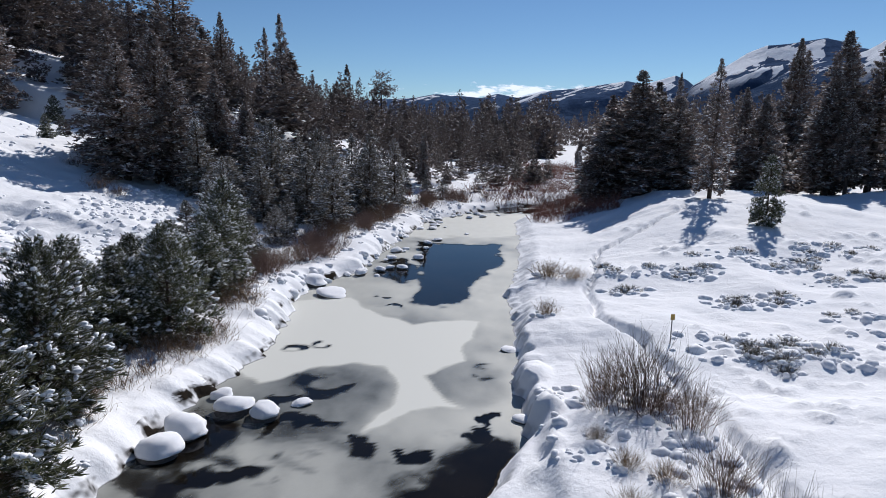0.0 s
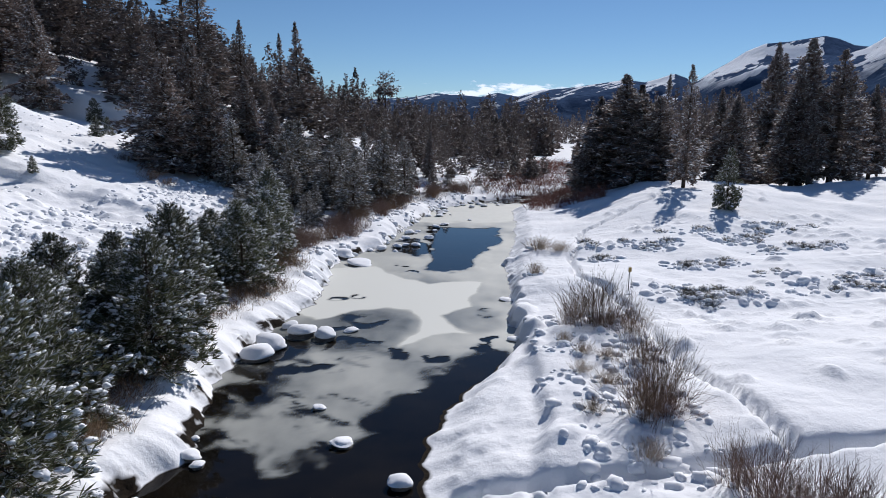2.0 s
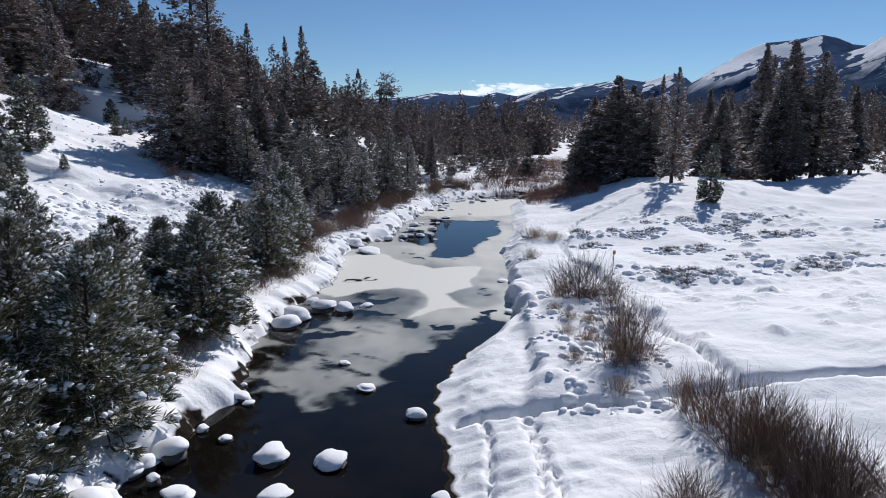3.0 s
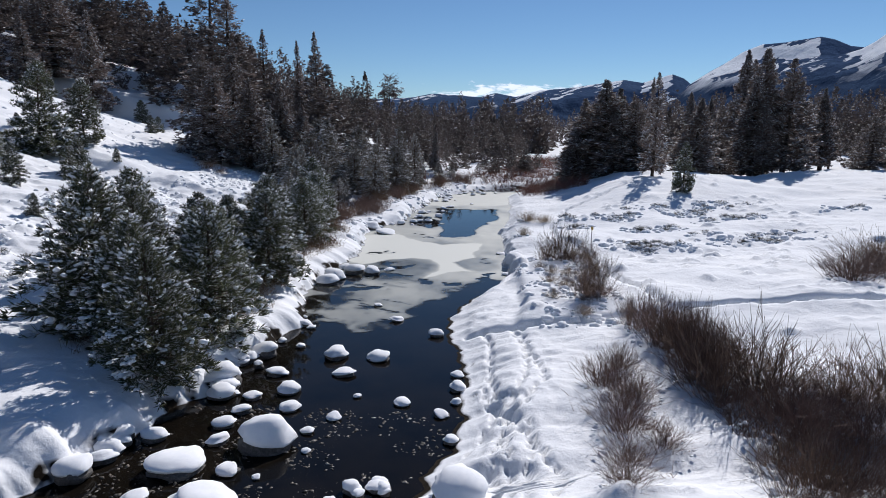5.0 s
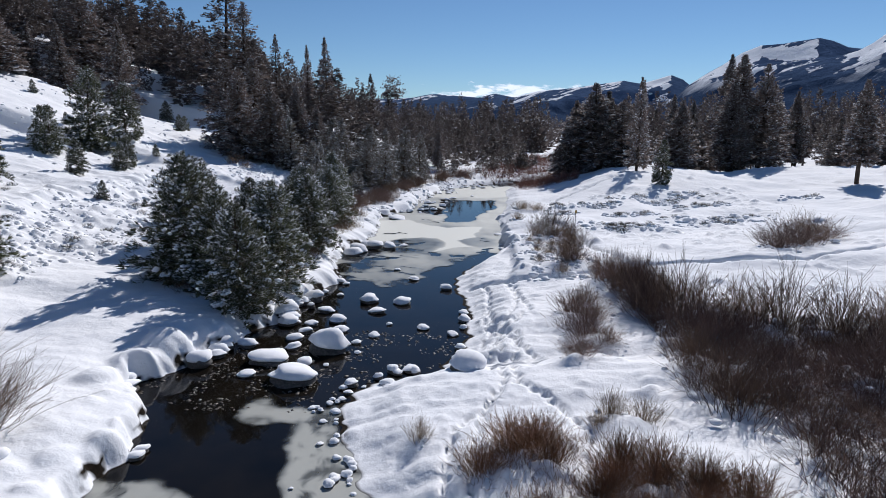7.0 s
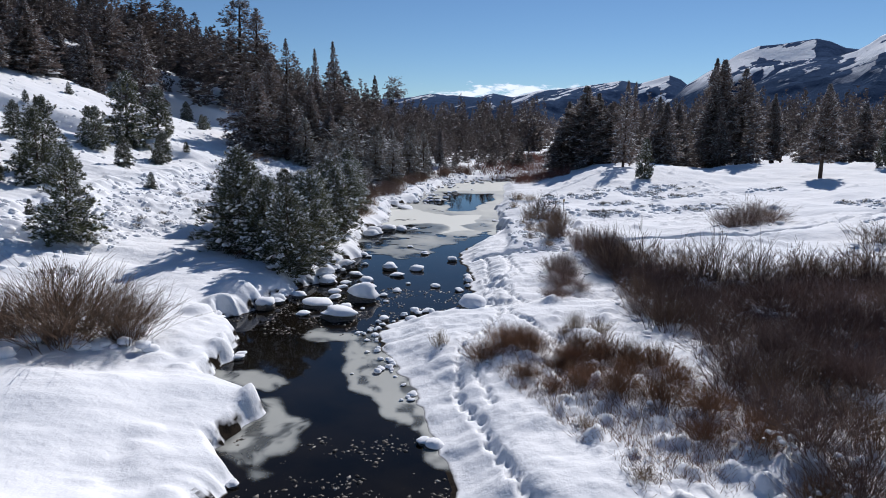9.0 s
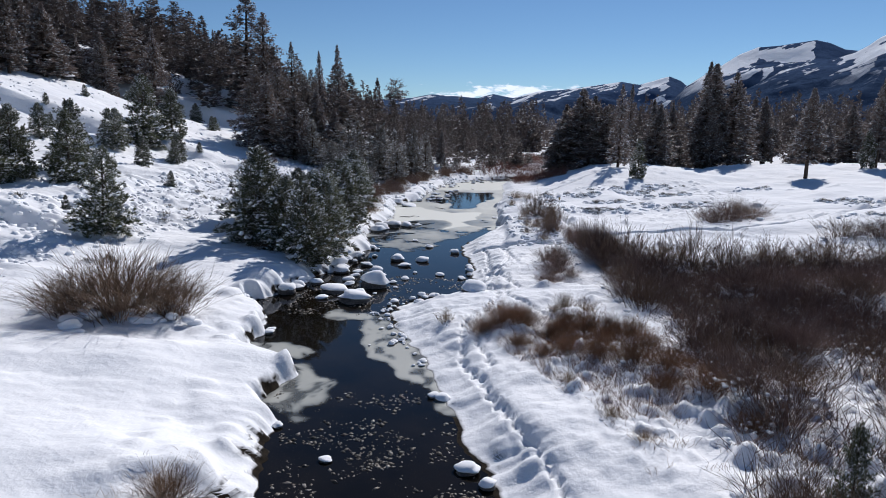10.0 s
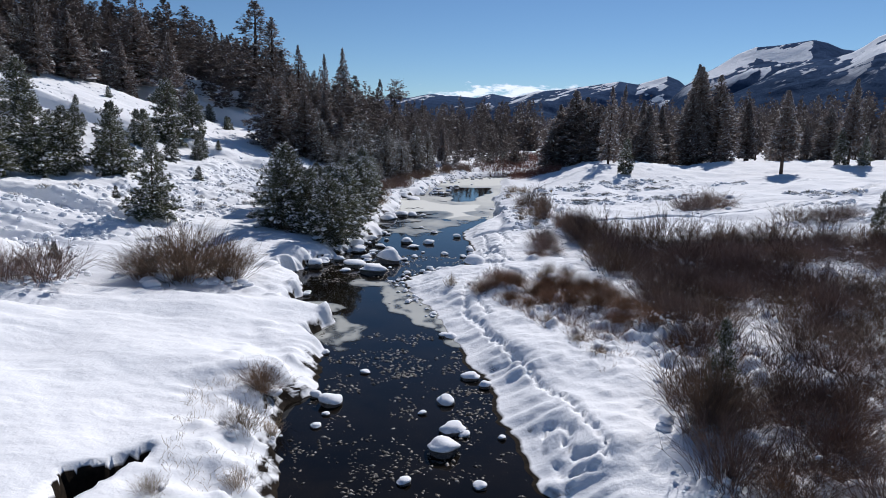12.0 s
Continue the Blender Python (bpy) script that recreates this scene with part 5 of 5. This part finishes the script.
def brushwood(name, label, places, low, high, mat, s, thick=0.008):
    """Low, tangled brush that nobody could count: short bent stems rising out of the snow."""
    r4 = np.random.default_rng(s)
    p = np.array([(x, y, gz(x, y) - 0.03) for x, y in places])
    n = len(p)
    d = unit(r4.normal(0, 0.62, (n, 3)) * [1, 1, 0] + [0, 0, 1])
    h = r4.uniform(low, high, n)
    q = p + d * (h * 0.55)[:, None]
    t = q + unit(d + r4.normal(0, 0.55, (n, 3)) * [1, 1, 0.5]) * (h * 0.45)[:, None]
    v, f = tube_rows(np.concatenate([p, q]), np.concatenate([q, t]), np.repeat([thick, thick * 0.7], n), np.repeat([thick * 0.7, thick * 0.25], n), 3)
    tagged(new(name, soup(name, v, f, mat, False)), label, "brush", kind="stuff")


def scatter(n, box, keep):
    """Places for brush, thick in some spots and thin in others."""
    x, y = rng.uniform(box[0], box[1], n * 4), rng.uniform(box[2], box[3], n * 4)
    ok = keep(x, y) & (vnoise(x * 0.55, y * 0.55, 97) + 0.8 * vnoise(x * 1.9, y * 1.9, 96) > rng.uniform(-0.35, 0.5, n * 4))
    return np.stack([x, y], -1)[ok][:n]


def in_thicket(x, y):
    return (x > np.interp(y, RIM_Y, RIM_X) + 0.2) & (y < np.interp(x, REAR_X, REAR_Y) - 0.8) & (vnoise(x * 0.6, y * 0.6, 93) + 0.7 * vnoise(x * 1.9, y * 1.9, 94) > np.interp(y, [-26, -20, -16, 0], [0.1, -0.3, -0.52, -0.65])) & (x < 20.5 + 2.4 * vnoise(y * 0.3, y * 0 + 5, 95)) & (y > -26.5 + 1.6 * vnoise(x * 0.35, x * 0 + 9, 96))


def on_mounds(x, y):
    return np.min([(x - mx) ** 2 + (y - my) ** 2 - (1.25 * mr) ** 2 for mx, my, mr in MOUNDS], 0) < 0


brushwood("low_brush", "tangled red-brown willow brush rising from lumpy snow", scatter(12500, (2.0, 22, -28, 6), in_thicket), 0.3, 1.05, RED_WILLOW, 401)
brushwood("low_brush", "dark grey-brown willow brush among the thicket", scatter(6500, (2.0, 22, -28, 6), in_thicket), 0.35, 1.2, DARK_WILLOW, 402)
brushwood("dry_grass", "rust-brown dry grass poking through trampled snow", scatter(2600, (-2.2, 4.6, -18, 1), on_mounds), 0.12, 0.42, RUST, 406, 0.0045)
brushwood("dry_grass", "sparse dry grass poking through the trampled snow", scatter(8500, (-1.4, 5.5, -20, -9.4), lambda x, y: (x > np.interp(y, [-20, -14, -12, -9.4], [1.4, -0.2, -1.1, -1.2])) & (x < np.interp(y, [-14, -12, -9.6], [5.4, 3.4, 0.8]))), 0.1, 0.36, RUST, 409, 0.004)
brushwood("dry_grass", "pale dry grass along the snowy bank", scatter(650, (-9.2, -6.0, -28, -19.5), lambda x, y: (edge(LEFT_EDGE, y, 3) - x > 0.15) & (edge(LEFT_EDGE, y, 3) - x < 2.2)), 0.1, 0.38, STRAW, 407, 0.0035)
brushwood("dry_grass", "pale dry grass at the feet of the bank pines", scatter(5500, (-14, -8, 1, 30), lambda x, y: (edge(LEFT_EDGE, y, 3) - x > 0.9) & (edge(LEFT_EDGE, y, 3) - x < 3.4)), 0.15, 0.55, STRAW, 408, 0.005)
brushwood("dead_brush", "brown dead brush under the young bank pines", scatter(8000, (-17, -8, -1, 32), lambda x, y: (edge(LEFT_EDGE, y, 3) - x > 1.3) & (edge(LEFT_EDGE, y, 3) - x < 4.8) & (y > 1.5)), 0.35, 1.25, WILLOW, 410, 0.006)
brushwood("bank_brush", "brown brush along the foot of the bank pines", scatter(15000, (-17, 3, 3, 66), lambda x, y: ((edge(LEFT_EDGE, y, 3) - x) > 1.6) & ((edge(LEFT_EDGE, y, 3) - x) < 4.6)), 0.3, 0.9, WILLOW, 403)
brushwood("far_brush", "dark red willow brush along the far creek", scatter(8000, (-12, 26, 62, 120), lambda x, y: ((edge(LEFT_EDGE, y, 3) - x) < 9) & (x - edge(RIGHT_EDGE, y, 7) < 7)), 0.7, 1.7, FAR_RED, 404, 0.018)
brushwood("far_brush", "dark red willow brush along the creek's bend", scatter(3500, (3, 22, 50, 68), lambda x, y: (x - edge(RIGHT_EDGE, y, 7) > 1.2) & (x - edge(RIGHT_EDGE, y, 7) < 8)), 0.6, 1.6, FAR_RED, 405, 0.012)
for ob in (*willows, *stems, *fans, *reds, *grasses, *rusty, *sages):
    drop_first(ob)


def snowy_stones(label, n, box, keep, low, high, s, name="snowy_stones", lift=0.0):
    """Small stones and tussocks under rounded snow, too many to count."""
    r5 = np.random.default_rng(s)
    x, y = r5.uniform(box[0], box[1], n * 4), r5.uniform(box[2], box[3], n * 4)
    ok = keep(x, y) & (vnoise(x * 0.5, y * 0.5, s) + 0.6 * vnoise(x * 1.6, y * 1.6, s + 1) > r5.uniform(-0.7, 0.6, n * 4))
    x, y = x[ok][:n], y[ok][:n]
    r = low + (high - low) * r5.uniform(0, 1, len(x)) ** 2.2
    c = np.array([(a, b, gz(a, b) - 0.1 * q) for a, b, q in zip(x, y, r)])
    c[:, 2] += lift * r5.uniform(0, 1, len(c)) ** 1.5
    v, f = blobs(c, r, r5, 0.7, None, 1.2, True)
    tagged(new(name, soup(name, v, f, SNOW)), label, "snow" if lift else "stones", kind="stuff")


def left_of(x, y):
    return edge(LEFT_EDGE, y, 3) - x


def right_of(x, y):
    return x - edge(RIGHT_EDGE, y, 7)


snowy_stones("snow-covered stones in a rough strip under the slope", 2400, (-30, -14, -8, 56), lambda x, y: (left_of(x, y) > 10.2) & (left_of(x, y) < 17.8), 0.08, 0.27, 501)
snowy_stones("small snowy tussocks scattered over the open slope", 900, (-56, -22, -8, 62), lambda x, y: (left_of(x, y) > 19.5) & (left_of(x, y) < 46), 0.07, 0.22, 502)
snowy_stones("small clumps of snow caught low on the willow twigs", 2600, (2, 22, -28, 3), lambda x, y: in_thicket(x, y), 0.02, 0.07, 506, "caught_snow", 0.35)
snowy_stones("lumps of snow over tussocks beside the trail", 260, (0.9, 4.6, 5.5, 17.5), lambda x, y: x < 4.4, 0.07, 0.26, 504)
snowy_stones("snow heaped over half-buried sagebrush on the meadow", 1500, (5, 30, 3, 36), lambda x, y: np.min([((x - a) / (0.5 + w)) ** 2 + ((y - b) / (0.35 + 0.55 * w)) ** 2 for a, b, _, w in sage_spots if a > 0], 0) < 2.0, 0.08, 0.34, 505)
snowy_stones("snow-covered stones along the creek's edge", 700, (-12, 6, 24, 62), lambda x, y: (left_of(x, y) > -0.3) & (left_of(x, y) < 2.2), 0.10, 0.34, 503)


# ---- stones in the creek, each under its cap of snow ----
def stone_body(seed, bottom):
    rng = np.random.default_rng(seed)
    bm = bmesh.new()
    bmesh.ops.create_icosphere(bm, subdivisions=3, radius=1)
    for v in bm.verts:
        n = 0.34 * noise.noise(v.co * 1.1 + Vector((seed, 0, 0))) + 0.07 * noise.noise(v.co * 3.5 + Vector((0, seed, 0)))
        v.co = v.co * (1 + n)
        if not bottom and v.co.z < 0:
            v.co.z *= 0.25
    me = bpy.data.meshes.new("stone")
    bm.to_mesh(me)
    bm.free()
    me.materials.append(ROCK if bottom else SNOW)
    for p in me.polygons:
        p.use_smooth = True
    return me


BODIES, CAPS = [stone_body(s, True) for s in (301, 302, 303, 304)], [stone_body(s, False) for s in (311, 312, 313, 314)]


def boulder(k, x, y, w, z=0.0, tall=0.5, label="rounded creek boulder under a thick cap of snow"):
    top = tagged(new("boulder"), label, "boulder", "creek boulders")
    top.location = (x, y, z)
    top.rotation_euler = (0, 0, k * 1.7)
    r, sq = w / 2, 0.8 + 0.3 * ((k * 37) % 10) / 10
    body = child("stone", BODIES[k % 4], top)
    body.scale, body.location = (r * 0.90, r * sq * 0.90, r * tall * 0.85), (0, 0, 0.0)
    cap = child("snow_cap", CAPS[(k * 3) % 4], top, "smooth rounded cap of fresh snow")
    cap.scale, cap.location = (r * 0.98, r * sq * 0.98, r * tall * 0.80), (0, 0, 0.015 + r * tall * 0.42)
    cap.rotation_euler = (0.12 * math.sin(k * 2.3), 0.14 * math.cos(k * 1.7), k * 0.9)
    return top


STONES = [(-6.3, -1.7, 1.35, 0.95), (-8.0, -2.7, 1.33, 0.42), (-6.8, -4.3, 1.5, 0.5), (-5.8, 4.5, 0.93, 0.6), (-4.4, 4.4, 0.8, 0.5), (-5.3, 3.0, 0.72, 0.35), (-7.3, 2.9, 0.7, 0.45), (-6.6, 1.6, 0.7, 0.6),
          (-7.5, 1.1, 0.55, 0.5), (-7.5, 0.2, 0.57, 0.5), (-7.5, -1.5, 0.6, 0.5), (-7.7, -0.6, 0.63, 0.5), (-6.3, 0.4, 0.6, 0.5), (-6.8, -2.9, 0.55, 0.5), (-8.3, -4.0, 0.55, 0.4), (-8.1, 1.3, 0.35, 0.5),
          (-4.6, 1.3, 0.26, 0.5), (-5.0, -0.1, 0.4, 0.5), (-5.5, -0.9, 0.35, 0.5), (-3.3, 0.9, 0.55, 0.4), (-2.2, 0.2, 0.5, 0.4), (-2.6, 6.9, 0.55, 0.7), (-4.2, 8.7, 0.6, 0.4)]
STONES_B = [(-9.1, -1.4, 0.7, 0.6), (-9.8, -2.5, 0.65, 0.6), (-5.9, -20.3, 0.7, 0.6), (-2.8, -20.1, 0.55, 0.6), (-2.6, -21.8, 0.6, 0.6), (-2.8, -22.8, 0.78, 0.7), (-5.3, -18.0, 0.32, 0.4), (-2.1, -18.3, 0.6, 0.5),
            (-3.6, -24.2, 0.33, 0.5), (-2.0, -24.3, 0.33, 0.5), (-2.3, -22.0, 0.32, 0.5), (-6.0, -21.7, 0.27, 0.5), (-8.0, 15.7, 1.15, 0.65), (-8.2, 14.6, 1.2, 0.6), (-7.2, 17.0, 1.0, 0.7), (-6.3, 16.7, 0.85, 0.8),
            (-7.9, 17.9, 0.65, 0.6), (-5.5, 17.6, 0.6, 0.4), (-7.1, 29.7, 1.5, 0.3), (-8.3, 31.4, 1.3, 0.7), (-7.2, 5.4, 0.4, 0.5), (-5.2, 10.7, 0.38, 0.5), (-7.3, 7.5, 0.35, 0.5), (-9.2, -8.7, 0.4, 0.5)]
STONES_C = [(-3.4, -3.2, 0.4, 0.5), (0.6, 22.5, 0.6, 0.3), (0.6, 16.9, 0.57, 0.4), (-1.4, -22.1, 0.25, 0.5), (-5.9, -21.0, 0.22, 0.5), (-3.4, -20.8, 0.24, 0.5), (-6.1, -3.1, 0.22, 0.5), (-5.3, -1.9, 0.22, 0.5), (-4.6, 1.3, 0.24, 0.5)]
for k, (x, y, w, tl) in enumerate(STONES + STONES_B + STONES_C):
    boulder(k, x, y, w, 0.0, tl)
boulder(7, -1.7, -4.5, 1.15, gz(-1.7, -4.5) - 0.05, 0.7, "boulder buried in a smooth dome of snow on the bank")
boulder(11, -52.7, 53.6, 1.8, gz(-52.7, 53.6), 0.8, "grey boulder under snow at the forest's edge")
boulder(14, -49.6, 55.0, 1.2, gz(-49.6, 55.0), 0.6, "grey boulder under snow at the forest's edge")
boulder(9, -8.7, 1.9, 1.2, 0.1, 0.8, "large bank boulder under a thick block of snow")
for k in range(14):
    boulder(k + 40, rng.uniform(-5.3, -2.6), rng.uniform(-5.4, -3.4), rng.uniform(0.2, 0.5), 0.02, rng.uniform(0.5, 0.8))
for k in range(44):
    y = rng.uniform(33, 60)
    l = float(edge(LEFT_EDGE, np.array(y), 3))
    x = l + abs(rng.normal(0, 1.6))
    boulder(k + 60, x, y, rng.uniform(0.25, 0.9), 0.0, rng.uniform(0.4, 0.75))
for k in range(16):
    y = rng.uniform(-24, 14)
    left = rng.uniform() < 0.6
    x = float(edge(LEFT_EDGE if left else RIGHT_EDGE, np.array(y), 3 if left else 7)) + (0.12 if left else -0.12) + rng.normal(0, 0.12)
    boulder(k + 130, x, y, rng.uniform(0.25, 0.6), 0.0, rng.uniform(0.5, 0.8))


for k in range(26):
    y = rng.uniform(-6, 4.5)
    boulder(k + 220, float(edge(LEFT_EDGE, np.array(y), 3)) + rng.normal(0.0, 0.3), y, rng.uniform(0.3, 0.85), rng.uniform(0.0, 0.15), rng.uniform(0.55, 0.85))
for k in range(40):
    y = rng.uniform(-13, -4.6)
    x = float(edge(RIGHT_EDGE, np.array(y), 7)) - abs(rng.normal(0.0, 0.38))
    boulder(k + 170, x, y, rng.uniform(0.1, 0.3), 0.0, rng.uniform(0.5, 0.8))


def pebbles():
    r3 = np.random.default_rng(15)
    n = 38000
    y = np.where(r3.uniform(0, 1, n) < 0.75, -29 + 15 * r3.uniform(0, 1, n) ** 1.75, r3.uniform(-6.5, 0.5, n))
    l, r = edge(LEFT_EDGE, y, 3), edge(RIGHT_EDGE, y, 7)
    x = l + (r - l) * r3.uniform(0.06, 0.98, n)
    some = vnoise(x * 1.3, y * 1.3, 98) + 0.7 * vnoise(x * 3.5, y * 3.5, 99) > r3.uniform(-0.3, 0.9, n)
    x, y = x[some], y[some]
    n = len(x)
    c = np.stack([x, y, r3.uniform(-0.03, -0.005, n)], -1)
    v, f = blobs(c, 0.012 + 0.085 * r3.uniform(0, 1, n) ** 3, r3, 0.55, None, 1.35)
    tagged(new("gravel", soup("gravel", v, f, GRAVEL)), "wet dark pebbles breaking the shallow water", "gravel", kind="stuff")


pebbles()


# ---- marker on a post ----
def marker(x, y):
    top = tagged(new("marker_post"), "small yellow trail marker on a thin metal post", "sign")
    top.location, top.rotation_euler = (x, y, gz(x, y) - 0.1), (0, 0, 0.1)
    v, f = tube_rows([(0, 0, -0.2)], [(0.02, 0, 0.98)], 0.018, 0.018, 8)
    child("post", soup("post", v, f, POST), top)
    bm = bmesh.new()
    bmesh.ops.create_cube(bm, size=1, matrix=Matrix.Translation((0.02, -0.03, 0.98)) @ Matrix.Diagonal((0.13, 0.02, 0.19, 1)))
    bmesh.ops.bevel(bm, geom=bm.edges[:], offset=0.006, segments=2, affect="EDGES")
    me = bpy.data.meshes.new("plate")
    bm.to_mesh(me)
    bm.free()
    me.materials.append(YELLOW)
    child("plate", me, top, "yellow painted plate")


marker(5.5, 20.4)
